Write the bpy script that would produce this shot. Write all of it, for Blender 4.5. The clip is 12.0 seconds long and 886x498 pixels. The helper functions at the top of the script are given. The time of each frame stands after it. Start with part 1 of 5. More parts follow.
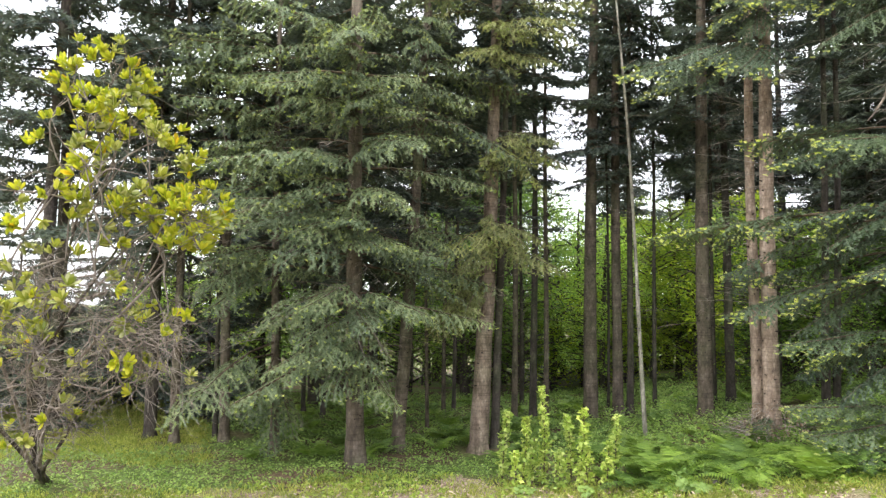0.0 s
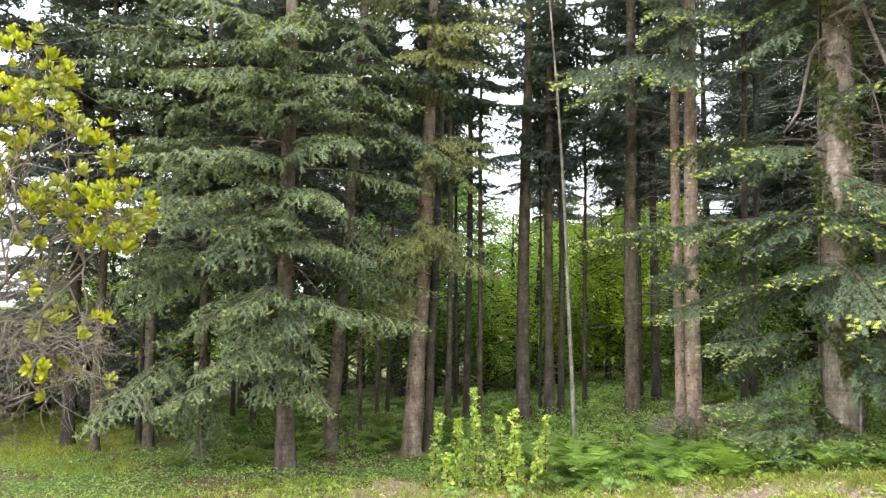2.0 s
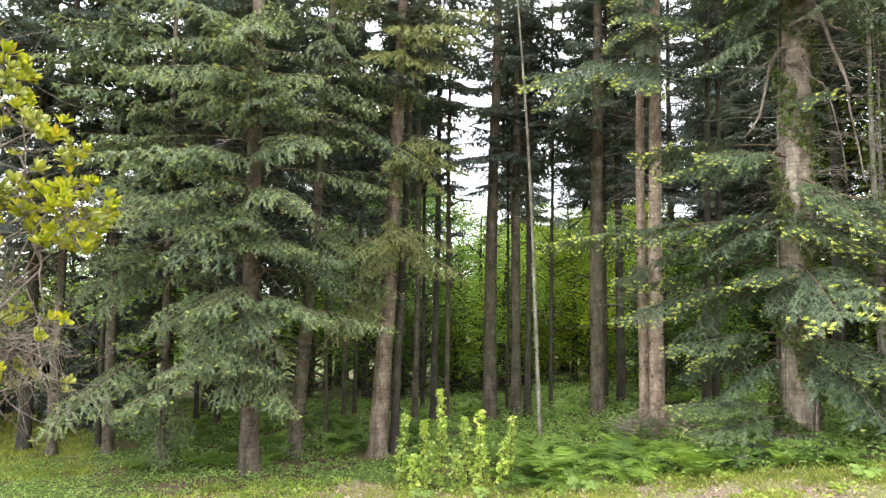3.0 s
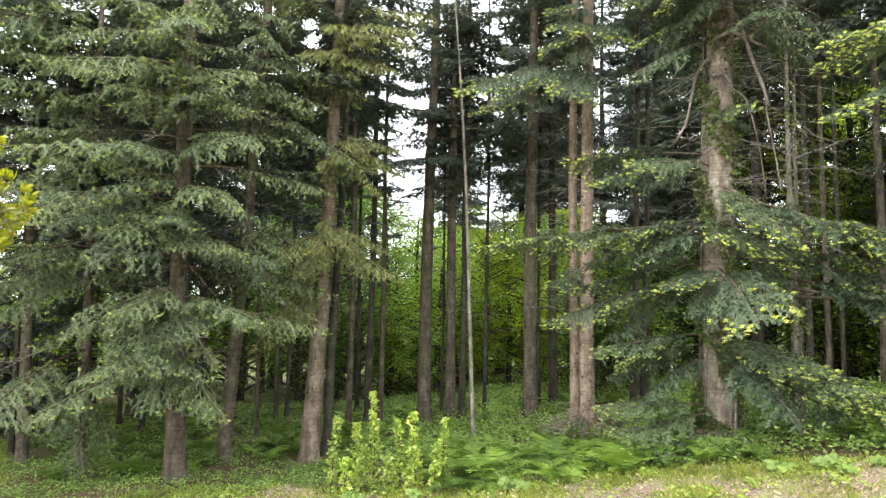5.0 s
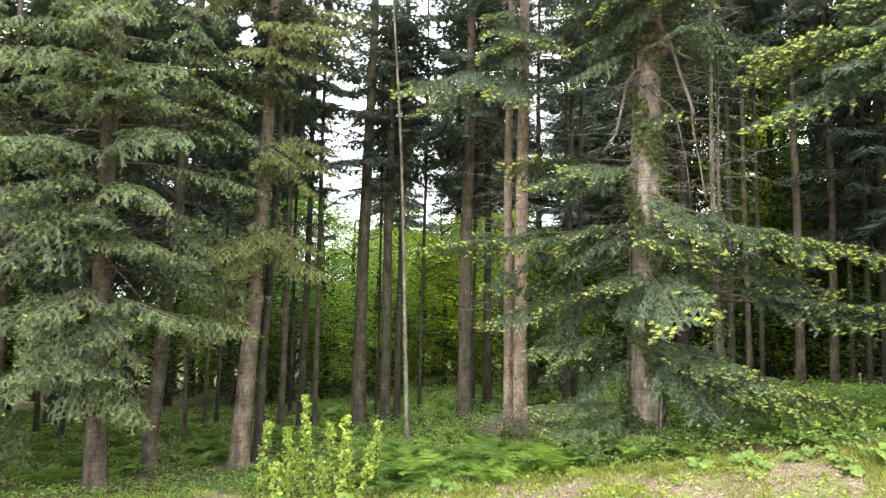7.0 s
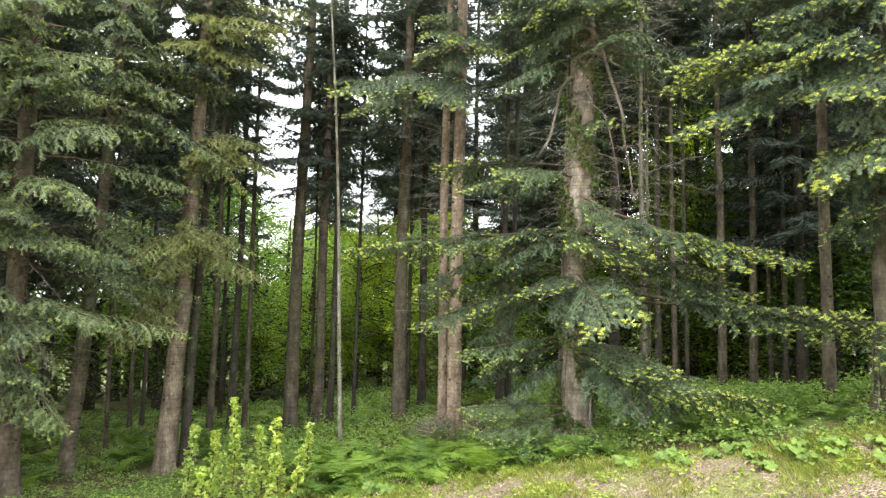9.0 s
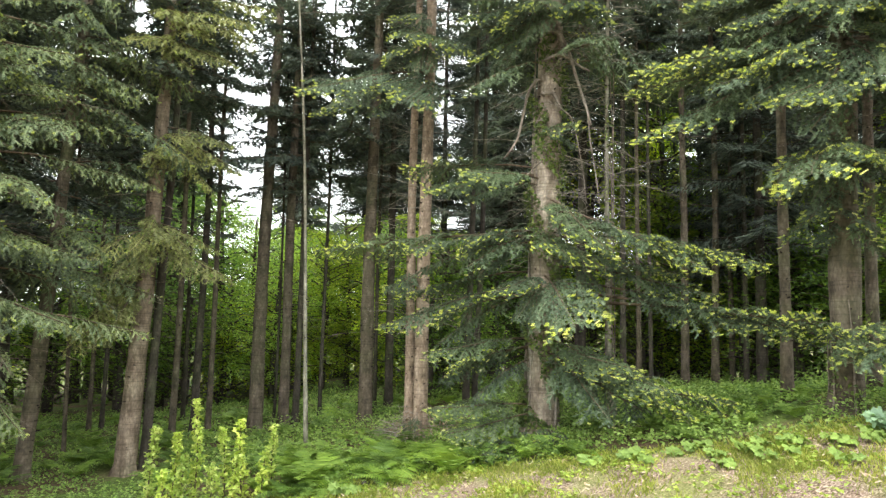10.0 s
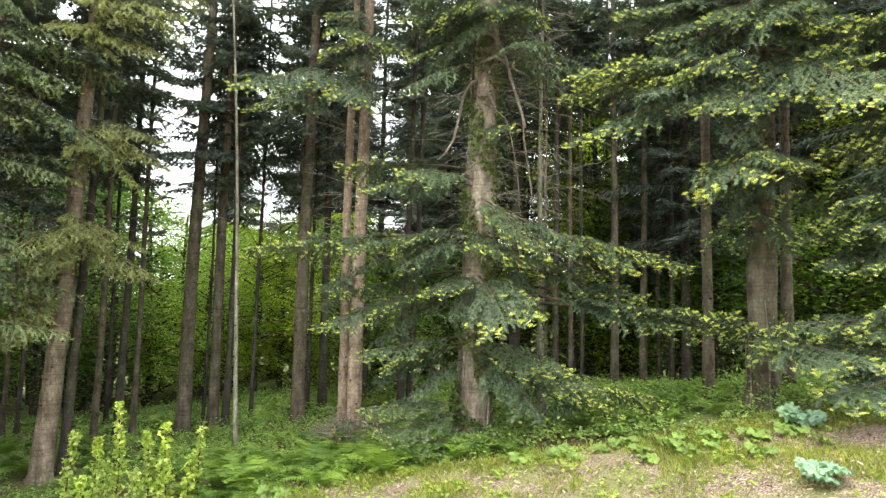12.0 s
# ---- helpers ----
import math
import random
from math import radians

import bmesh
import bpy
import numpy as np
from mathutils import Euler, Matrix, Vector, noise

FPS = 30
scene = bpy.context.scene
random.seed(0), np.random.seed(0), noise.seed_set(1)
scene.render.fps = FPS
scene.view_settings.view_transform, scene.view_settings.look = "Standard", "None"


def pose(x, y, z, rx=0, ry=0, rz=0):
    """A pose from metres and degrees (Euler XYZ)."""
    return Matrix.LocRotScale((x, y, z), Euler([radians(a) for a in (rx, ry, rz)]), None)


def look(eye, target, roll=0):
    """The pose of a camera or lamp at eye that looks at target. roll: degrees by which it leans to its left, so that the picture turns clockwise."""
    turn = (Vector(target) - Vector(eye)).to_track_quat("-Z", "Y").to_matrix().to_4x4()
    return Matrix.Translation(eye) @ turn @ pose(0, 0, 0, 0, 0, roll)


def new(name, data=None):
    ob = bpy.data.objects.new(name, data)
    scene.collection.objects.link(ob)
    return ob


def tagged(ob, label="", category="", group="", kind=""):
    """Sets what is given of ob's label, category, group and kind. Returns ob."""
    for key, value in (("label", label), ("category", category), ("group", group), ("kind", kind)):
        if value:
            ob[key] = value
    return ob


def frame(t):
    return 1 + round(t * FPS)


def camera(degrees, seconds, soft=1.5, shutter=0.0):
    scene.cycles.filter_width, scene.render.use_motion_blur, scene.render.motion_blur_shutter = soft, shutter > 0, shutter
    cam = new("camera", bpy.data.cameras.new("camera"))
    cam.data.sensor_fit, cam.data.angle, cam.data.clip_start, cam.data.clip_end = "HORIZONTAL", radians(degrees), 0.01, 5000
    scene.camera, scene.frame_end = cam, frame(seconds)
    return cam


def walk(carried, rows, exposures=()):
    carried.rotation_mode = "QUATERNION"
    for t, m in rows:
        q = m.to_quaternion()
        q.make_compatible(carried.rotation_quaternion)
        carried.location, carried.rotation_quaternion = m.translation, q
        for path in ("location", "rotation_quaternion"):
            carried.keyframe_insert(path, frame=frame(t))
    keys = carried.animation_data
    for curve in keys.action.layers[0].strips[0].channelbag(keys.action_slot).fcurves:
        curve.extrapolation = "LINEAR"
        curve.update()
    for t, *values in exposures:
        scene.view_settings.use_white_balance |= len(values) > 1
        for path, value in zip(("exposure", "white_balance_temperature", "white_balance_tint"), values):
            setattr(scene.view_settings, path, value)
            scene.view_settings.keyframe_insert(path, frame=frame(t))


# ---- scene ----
# camera: held by someone who turns on the spot, so it swings on a short arc
cam = camera(65.62, 12.0, soft=1.35)
EYE, TILT, LEAN, ARM = 2.0, 4.5, -0.69, 0.47
ROWS = [
    (0.0, 0.00, 0.00, 0.00), (0.5, -1.34, 0.04, -0.09), (1.0, -2.62, 0.10, -0.25), (1.5, -3.91, 0.17, -0.41),
    (2.0, -5.20, 0.22, -0.52), (2.5, -6.48, 0.28, -0.69), (3.0, -7.78, 0.36, -0.81), (5.0, -12.91, 0.62, -1.35),
    (5.5, -14.19, 0.69, -1.46), (6.0, -15.47, 0.76, -1.58), (6.5, -16.73, 0.87, -1.72), (7.0, -18.01, 0.96, -1.81),
    (9.0, -23.12, 1.25, -2.35), (9.5, -24.41, 1.33, -2.50), (10.0, -25.70, 1.40, -2.61), (10.5, -26.98, 1.45, -2.71),
    (11.0, -28.27, 1.51, -2.80), (11.5, -29.55, 1.56, -2.89), (12.0, -30.83, 1.66, -3.00),
]


def eye_pose(yaw, pitch, roll):
    swing = pose(ARM * math.sin(radians(-yaw)), ARM * (math.cos(radians(yaw)) - 1), 0, 0, 0, yaw)
    return pose(0, 0, EYE, TILT, LEAN) @ swing @ pose(0, 0, 0, pitch) @ pose(0, 0, 0, 0, roll) @ pose(0, 0, 0, 90)


walk(cam, [(t, eye_pose(yaw, pitch, roll)) for t, yaw, pitch, roll in ROWS], [(0.0, 0.04, 6300, 13), (3.0, 0.16, 6350, 11), (7.0, 0.16, 6450, 8), (12.0, 0.1, 6600, 5)])

# ---- light: a bright, thinly overcast day ----
world = bpy.data.worlds.new("world")
scene.world = world
world.use_nodes = True
wn, wl = world.node_tree.nodes, world.node_tree.links
wn.clear()
sky = wn.new("ShaderNodeTexSky")
sky.sky_type, sky.sun_disc = "NISHITA", False
sky.sun_elevation, sky.sun_rotation = radians(58), radians(-120)
sky.dust_density, sky.ozone_density = 4.0, 1.0
cloud = wn.new("ShaderNodeMixRGB")
cloud.inputs["Fac"].default_value = 0.72
cloud.inputs["Color2"].default_value = (16.0, 16.3, 16.6, 1)
back = wn.new("ShaderNodeBackground")
back.inputs["Strength"].default_value = 0.3
wout = wn.new("ShaderNodeOutputWorld")
wl.new(sky.outputs[0], cloud.inputs["Color1"])
# an overcast sky is about three times as bright overhead as at the horizon
heading, height_of, rise_of, shade_of = wn.new("ShaderNodeTexCoord"), wn.new("ShaderNodeSeparateXYZ"), wn.new("ShaderNodeMapRange"), wn.new("ShaderNodeVectorMath")
rise_of.inputs["From Min"].default_value, rise_of.inputs["From Max"].default_value = 0.0, 1.0
rise_of.inputs["To Min"].default_value, rise_of.inputs["To Max"].default_value = 0.55, 1.65
shade_of.operation = "SCALE"
wl.new(heading.outputs["Generated"], height_of.inputs[0])
wl.new(height_of.outputs["Z"], rise_of.inputs["Value"])
wl.new(cloud.outputs[0], shade_of.inputs[0])
wl.new(rise_of.outputs[0], shade_of.inputs["Scale"])
wl.new(shade_of.outputs[0], back.inputs["Color"])
wl.new(back.outputs[0], wout.inputs["Surface"])

sun = new("sun", bpy.data.lights.new("sun", "SUN"))
sun.data.energy, sun.data.angle, sun.data.color = 1.05, radians(25), (1.0, 0.95, 0.86)
sun.matrix_world = look((-6.5, -3.7, 12), (0, 0, 0))


# ---- materials ----
def material(name, rough=0.8, specular=0.3):
    m = bpy.data.materials.new(name)
    m.use_nodes = True
    n = m.node_tree.nodes
    b = n["Principled BSDF"]
    b.inputs["Roughness"].default_value = rough
    b.inputs["Specular IOR Level"].default_value = specular
    return m, n, m.node_tree.links, b


def ramp(n, l, source, stops):
    r = n.new("ShaderNodeValToRGB")
    e = r.color_ramp.elements
    while len(e) < len(stops):
        e.new(0.5)
    for k, (p, c) in zip(e, stops):
        k.position, k.color = p, (*c, 1)
    l.new(source, r.inputs["Fac"])
    return r.outputs["Color"]


def noise_of(n, l, scale, detail=4.0, stretch=(1, 1, 1), coords="Object"):
    tc, mp, tx = n.new("ShaderNodeTexCoord"), n.new("ShaderNodeMapping"), n.new("ShaderNodeTexNoise")
    mp.inputs["Scale"].default_value = stretch
    tx.inputs["Scale"].default_value, tx.inputs["Detail"].default_value = scale, detail
    l.new(tc.outputs[coords], mp.inputs["Vector"])
    l.new(mp.outputs[0], tx.inputs["Vector"])
    return tx.outputs["Fac"]


def blend(n, l, fac, a, b, kind="MIX"):
    m = n.new("ShaderNodeMixRGB")
    m.blend_type = kind
    for socket, v in (("Fac", fac), ("Color1", a), ("Color2", b)):
        if isinstance(v, (int, float)):
            m.inputs[socket].default_value = v if socket == "Fac" else (v, v, v, 1)
        elif isinstance(v, tuple):
            m.inputs[socket].default_value = (*v, 1)
        else:
            l.new(v, m.inputs[socket])
    return m.outputs[0]


def bump(n, l, b, height, strength=0.5, distance=0.01):
    k = n.new("ShaderNodeBump")
    k.inputs["Strength"].default_value, k.inputs["Distance"].default_value = strength, distance
    l.new(height, k.inputs["Height"])
    l.new(k.outputs[0], b.inputs["Normal"])


def foliage(name, dark, mid, light, through_light=0.25, rough=0.55, specular=0.3, vary=0.2):
    """Leaves or needles: each one and each branch differs a little, and some light comes through."""
    m, n, l, b = material(name, rough, specular)
    geo, info = n.new("ShaderNodeNewGeometry"), n.new("ShaderNodeObjectInfo")
    each = ramp(n, l, geo.outputs["Random Per Island"], [(0.0, dark), (0.5, mid), (1.0, light)])
    patch = ramp(n, l, noise_of(n, l, 3.0, 2.0), [(0.3, (0.72, 0.74, 0.7)), (0.7, (1.18, 1.15, 1.0))])
    whole = ramp(n, l, info.outputs["Random"], [(0.0, (1 - vary, 1 - 0.9 * vary, 1 - 0.75 * vary)), (1.0, (1 + 0.75 * vary, 1 + 0.6 * vary, 1 - 0.25 * vary))])
    col = blend(n, l, 1.0, blend(n, l, 1.0, each, patch, "MULTIPLY"), whole, "MULTIPLY")
    l.new(col, b.inputs["Base Color"])
    tr, mx = n.new("ShaderNodeBsdfTranslucent"), n.new("ShaderNodeMixShader")
    l.new(blend(n, l, 1.0, col, (1.2, 1.2, 0.75), "MULTIPLY"), tr.inputs["Color"])
    mx.inputs["Fac"].default_value = through_light
    l.new(b.outputs[0], mx.inputs[1])
    l.new(tr.outputs[0], mx.inputs[2])
    l.new(mx.outputs[0], n["Material Output"].inputs["Surface"])
    return m


def bark(name, dark, mid, light, moss=0.0):
    m, n, l, b = material(name, 0.9, 0.15)
    plates = noise_of(n, l, 9.0, 6.0, (1, 1, 0.35))
    fine = noise_of(n, l, 55.0, 5.0, (1, 1, 0.5))
    rings = noise_of(n, l, 3.0, 4.0, (1.0, 1.0, 2.6))
    col = ramp(n, l, plates, [(0.3, dark), (0.5, mid), (0.72, light)])
    col = blend(n, l, 0.55, col, ramp(n, l, fine, [(0.3, (0.55, 0.52, 0.5)), (0.7, (1.3, 1.28, 1.25))]), "MULTIPLY")
    col = blend(n, l, 0.5, col, ramp(n, l, rings, [(0.35, (0.6, 0.6, 0.6)), (0.6, (1.15, 1.15, 1.15))]), "MULTIPLY")
    lines = noise_of(n, l, 6.0, 3.0, (0.35, 0.35, 9.0))
    col = blend(n, l, 0.5, col, ramp(n, l, lines, [(0.36, (0.5, 0.5, 0.5)), (0.46, (1.12, 1.12, 1.12))]), "MULTIPLY")
    if moss:
        fac = ramp(n, l, noise_of(n, l, 2.2, 5.0), [(0.45, (0, 0, 0)), (0.7, (moss, moss, moss))])
        col = blend(n, l, fac, col, (0.10, 0.13, 0.05))
    flake = n.new("ShaderNodeTexVoronoi")
    flake.inputs["Scale"].default_value = 26.0
    fc, fm = n.new("ShaderNodeTexCoord"), n.new("ShaderNodeMapping")
    fm.inputs["Scale"].default_value = (1.0, 1.0, 0.55)
    l.new(fc.outputs["Object"], fm.inputs["Vector"])
    l.new(fm.outputs[0], flake.inputs["Vector"])
    col = blend(n, l, 0.6, col, ramp(n, l, flake.outputs["Distance"], [(0.05, (1.25, 1.22, 1.18)), (0.55, (0.62, 0.6, 0.58))]), "MULTIPLY")
    l.new(col, b.inputs["Base Color"])
    bump(n, l, b, blend(n, l, 0.5, blend(n, l, 0.5, plates, flake.outputs["Distance"]), fine), 1.0, 0.025)
    return m


M_BARK_RED = bark("spruce_bark_reddish", (0.056, 0.046, 0.037), (0.138, 0.113, 0.09), (0.24, 0.2, 0.165), 0.4)
M_BARK_WARM = bark("spruce_bark_warm", (0.09, 0.07, 0.052), (0.215, 0.168, 0.13), (0.36, 0.295, 0.235), 0.25)
M_BARK_GREY = bark("spruce_bark_grey", (0.058, 0.048, 0.037), (0.135, 0.112, 0.086), (0.225, 0.19, 0.15), 0.4)
M_BARK_PALE = bark("pale_bark", (0.18, 0.135, 0.1), (0.38, 0.295, 0.23), (0.53, 0.43, 0.35), 0.1)
M_BARK_FIR = bark("silver_fir_bark", (0.14, 0.115, 0.09), (0.34, 0.285, 0.235), (0.5, 0.44, 0.37), 0.45)
M_BARK_DARK = bark("dark_bark", (0.035, 0.03, 0.026), (0.075, 0.064, 0.055), (0.13, 0.11, 0.092), 0.5)
M_STEM = bark("pale_grey_stem", (0.15, 0.14, 0.11), (0.29, 0.275, 0.225), (0.42, 0.4, 0.34), 0.3)
M_KNOT = bark("dark_knots", (0.025, 0.02, 0.016), (0.05, 0.04, 0.032), (0.09, 0.075, 0.06))
M_PALE_TWIG = bark("pale_bare_twig", (0.16, 0.145, 0.12), (0.31, 0.28, 0.24), (0.5, 0.46, 0.4))
M_TWIG = bark("dead_twig_grey", (0.14, 0.12, 0.1), (0.27, 0.235, 0.2), (0.4, 0.36, 0.31))
M_DEAD = bark("dead_twig_brown", (0.1, 0.083, 0.064), (0.22, 0.183, 0.146), (0.35, 0.3, 0.245))
M_LIVE_TWIG = bark("live_twig_brown", (0.06, 0.05, 0.035), (0.13, 0.1, 0.07), (0.22, 0.17, 0.12))
M_SPRUCE = foliage("spruce_needles", (0.1, 0.14, 0.085), (0.163, 0.212, 0.124), (0.235, 0.286, 0.17), 0.25, 0.5, 0.35)
M_OLIVE = foliage("olive_spruce_needles", (0.14, 0.165, 0.075), (0.22, 0.245, 0.11), (0.32, 0.335, 0.16), 0.3)
M_FIR = foliage("fir_needles", (0.052, 0.082, 0.052), (0.092, 0.134, 0.083), (0.14, 0.186, 0.118), 0.15, 0.5, 0.35)
# spruce needles again, with shade and bluish haze put into the colour
M_DARK = foliage("shade_tinted_spruce_needles", (0.045, 0.062, 0.062), (0.084, 0.108, 0.1), (0.14, 0.17, 0.145), 0.22)
M_FRESH = foliage("fresh_fir_shoots", (0.36, 0.45, 0.1), (0.54, 0.6, 0.18), (0.72, 0.74, 0.36), 0.35)
M_FRESH_DULL = foliage("fresh_spruce_shoots", (0.22, 0.3, 0.08), (0.32, 0.4, 0.12), (0.45, 0.5, 0.2), 0.3)
M_BROAD = foliage("beech_leaves", (0.16, 0.27, 0.028), (0.29, 0.42, 0.05), (0.47, 0.55, 0.09), 0.55, vary=0.5)
# beech leaves again, a bluish light put into their colour
M_BROAD_COOL = foliage("cool_lit_beech_leaves", (0.15, 0.28, 0.07), (0.26, 0.42, 0.125), (0.4, 0.55, 0.21), 0.45, vary=0.5)
# bush leaves with the wood's shade put into the colour
M_SHRUB = foliage("shade_tinted_shrub_leaves", (0.07, 0.14, 0.03), (0.13, 0.23, 0.045), (0.22, 0.34, 0.07), 0.4, vary=0.45)
M_BUSH = foliage("rhododendron_leaves", (0.26, 0.33, 0.02), (0.42, 0.46, 0.028), (0.6, 0.58, 0.07), 0.45, 0.35, 0.5)
M_BUSH_DULL = foliage("old_rhododendron_leaves", (0.16, 0.2, 0.03), (0.3, 0.33, 0.06), (0.5, 0.5, 0.25), 0.35, 0.35, 0.5)
M_ORANGE = foliage("yellowed_leaves", (0.62, 0.33, 0.015), (0.7, 0.45, 0.02), (0.74, 0.56, 0.03), 0.45)
M_FERN = foliage("fern_fronds", (0.12, 0.21, 0.042), (0.165, 0.27, 0.06), (0.22, 0.33, 0.085), 0.4, vary=0.4)
M_HERB = foliage("herb_leaves", (0.125, 0.21, 0.065), (0.21, 0.325, 0.1), (0.32, 0.44, 0.15), 0.35)
M_GRASS = foliage("grass_blades", (0.19, 0.25, 0.05), (0.33, 0.39, 0.1), (0.52, 0.52, 0.2), 0.45)
M_SAPLING = foliage("sapling_leaves", (0.28, 0.41, 0.08), (0.45, 0.57, 0.145), (0.66, 0.72, 0.28), 0.4)
M_BUTTERBUR = foliage("butterbur_leaves", (0.2, 0.34, 0.26), (0.28, 0.43, 0.33), (0.37, 0.51, 0.41), 0.3, 0.6)
M_COLTSFOOT = foliage("coltsfoot_leaves", (0.13, 0.22, 0.05), (0.2, 0.3, 0.08), (0.28, 0.38, 0.12), 0.3)
M_IVY = foliage("ivy_leaves", (0.06, 0.1, 0.03), (0.13, 0.19, 0.05), (0.25, 0.32, 0.09), 0.25, 0.4, 0.5)
M_WEED = foliage("clearing_weeds", (0.18, 0.27, 0.04), (0.28, 0.38, 0.08), (0.4, 0.48, 0.13), 0.35)
M_CHIPS = foliage("wood_chips", (0.18, 0.12, 0.085), (0.36, 0.27, 0.21), (0.55, 0.45, 0.38), 0.0, 0.85, 0.1)


def make_ground_material():
    m, n, l, b = material("forest_soil_and_litter", 0.95, 0.1)
    big, fine = noise_of(n, l, 0.9, 5.0), noise_of(n, l, 22.0, 6.0)
    litter = ramp(n, l, fine, [(0.3, (0.05, 0.037, 0.022)), (0.55, (0.12, 0.085, 0.05)), (0.75, (0.2, 0.15, 0.1))])
    green = ramp(n, l, fine, [(0.3, (0.05, 0.075, 0.02)), (0.7, (0.13, 0.17, 0.045))])
    col = blend(n, l, ramp(n, l, big, [(0.42, (0, 0, 0)), (0.56, (1, 1, 1))]), litter, green)
    l.new(col, b.inputs["Base Color"])
    bump(n, l, b, fine, 0.8, 0.03)
    return m


def make_chip_ground():
    m, n, l, b = material("woodchip_clearing", 0.95, 0.1)
    big, fine = noise_of(n, l, 1.5, 8.0), noise_of(n, l, 38.0, 6.0, (1, 2.2, 1))
    chips = ramp(n, l, fine, [(0.32, (0.08, 0.055, 0.038)), (0.5, (0.22, 0.16, 0.12)), (0.68, (0.46, 0.365, 0.3))])
    green = ramp(n, l, fine, [(0.3, (0.1, 0.11, 0.035)), (0.7, (0.26, 0.27, 0.1))])
    col = blend(n, l, ramp(n, l, big, [(0.44, (0, 0, 0)), (0.6, (0.85, 0.85, 0.85))]), chips, green)
    l.new(col, b.inputs["Base Color"])
    bump(n, l, b, fine, 0.8, 0.02)
    return m


M_STONE = bark("mossy_stone", (0.05, 0.05, 0.045), (0.11, 0.1, 0.09), (0.2, 0.18, 0.17), 0.6)
M_SOIL, M_CHIPGROUND = make_ground_material(), make_chip_ground()


# ---- mesh tools ----
class Geo:
    """Collects vertices and faces; each batch of faces has a material slot."""

    def __init__(self):
        self.v, self.f, self.count = [], [], 0

    def add(self, verts, faces, slot=0):
        verts, faces = np.asarray(verts, float).reshape(-1, 3), np.asarray(faces, int)
        if len(faces):
            self.v.append(verts)
            self.f.append((faces + self.count, slot))
            self.count += len(verts)

    def mesh(self, name, mats, smooth=False):
        me = bpy.data.meshes.new(name)
        v = np.concatenate(self.v)
        me.vertices.add(len(v))
        me.vertices.foreach_set("co", v.ravel())
        loops = np.concatenate([f.ravel() for f, _ in self.f])
        sizes = np.concatenate([np.full(len(f), f.shape[1]) for f, _ in self.f])
        slots = np.concatenate([np.full(len(f), s) for f, s in self.f])
        me.loops.add(len(loops))
        me.loops.foreach_set("vertex_index", loops.astype(np.int32))
        me.polygons.add(len(sizes))
        me.polygons.foreach_set("loop_start", np.concatenate([[0], np.cumsum(sizes)[:-1]]).astype(np.int32))
        me.polygons.foreach_set("loop_total", sizes.astype(np.int32))
        me.polygons.foreach_set("material_index", slots.astype(np.int32))
        me.polygons.foreach_set("use_smooth", np.full(len(sizes), smooth))
        for m in mats:
            me.materials.append(m)
        me.update(calc_edges=True)
        me.validate()
        return me


def unit(a):
    return a / np.maximum(np.linalg.norm(a, axis=-1, keepdims=True), 1e-9)


def tube(geo, pts, radii, sides=6, slot=0, cap=True):
    pts = np.asarray(pts, float)
    k = len(pts)
    tan = unit(np.gradient(pts, axis=0))
    ref = np.array([0.0, 0, 1]) if abs(tan[0][2]) < 0.8 else np.array([1.0, 0, 0])
    u = unit(np.cross(np.broadcast_to(ref, tan.shape), tan))
    w = np.cross(tan, u)
    a = np.linspace(0, 2 * np.pi, sides, endpoint=False)
    ring = u[:, None] * np.cos(a)[None, :, None] + w[:, None] * np.sin(a)[None, :, None]
    r = np.asarray(radii, float)
    r = r[:, None, None] if r.ndim == 1 else r[:, :, None]
    v = (pts[:, None] + ring * r).reshape(-1, 3)
    i = np.arange(k - 1)[:, None] * sides
    j, j2 = np.arange(sides)[None], (np.arange(sides)[None] + 1) % sides
    geo.add(v, np.stack([i + j, i + j2, i + sides + j2, i + sides + j], -1).reshape(-1, 4), slot)
    if cap:
        top = np.concatenate([v[-sides:], pts[-1:] + tan[-1:] * r[-1].max() * 0.5])
        geo.add(top, [(q, (q + 1) % sides, sides) for q in range(sides)], slot)


def part(name, mesh, parent, m=None, label=""):
    ob = new(name, mesh)
    ob.parent = parent
    if m is not None:
        ob.matrix_basis = m
    return tagged(ob, label) if label else ob


def thing(name, x, y, z, label, category, group="", rz=0):
    ob = new(name)
    ob.empty_display_size = 0.2
    ob.matrix_basis = pose(x, y, z, 0, 0, rz)
    return tagged(ob, label, category, group)


# ---- ground ----
def ease(a, b, x):
    u = np.clip((x - a) / (b - a), 0, 1)
    return u * u * (3 - 2 * u)


def lie(x, y):
    """Height of the ground: a bank rises to the east, the wood falls away gently behind."""
    x, y = np.asarray(x, float), np.asarray(y, float)
    bank = 1.294 * ease(1.18, 8.24, x) * (1 - 0.4 * ease(4.12, 8.82, y))
    far = np.maximum(np.hypot(x, y) - 15.0, 0)
    return bank - 0.07 * np.minimum(far, 50) + 0.03 * np.sin(1.7 * x + 0.6) * np.sin(1.3 * y) * ease(1, 4, np.hypot(x, y))


EDGE_X = [-60, -8, -3, -1, 0.3, 1.3, 2.9, 3.4, 4.5, 5.6, 7.0, 9.0, 60]
EDGE_Y = [6.5, 6.6, 7.0, 7.6, 7.9, 7.4, 7.1, 6.95, 5.95, 4.5, 3.4, 2.6, -10]


def edge(x):
    """Where the clearing ends and the wood's undergrowth begins."""
    return np.interp(x, EDGE_X, EDGE_Y)


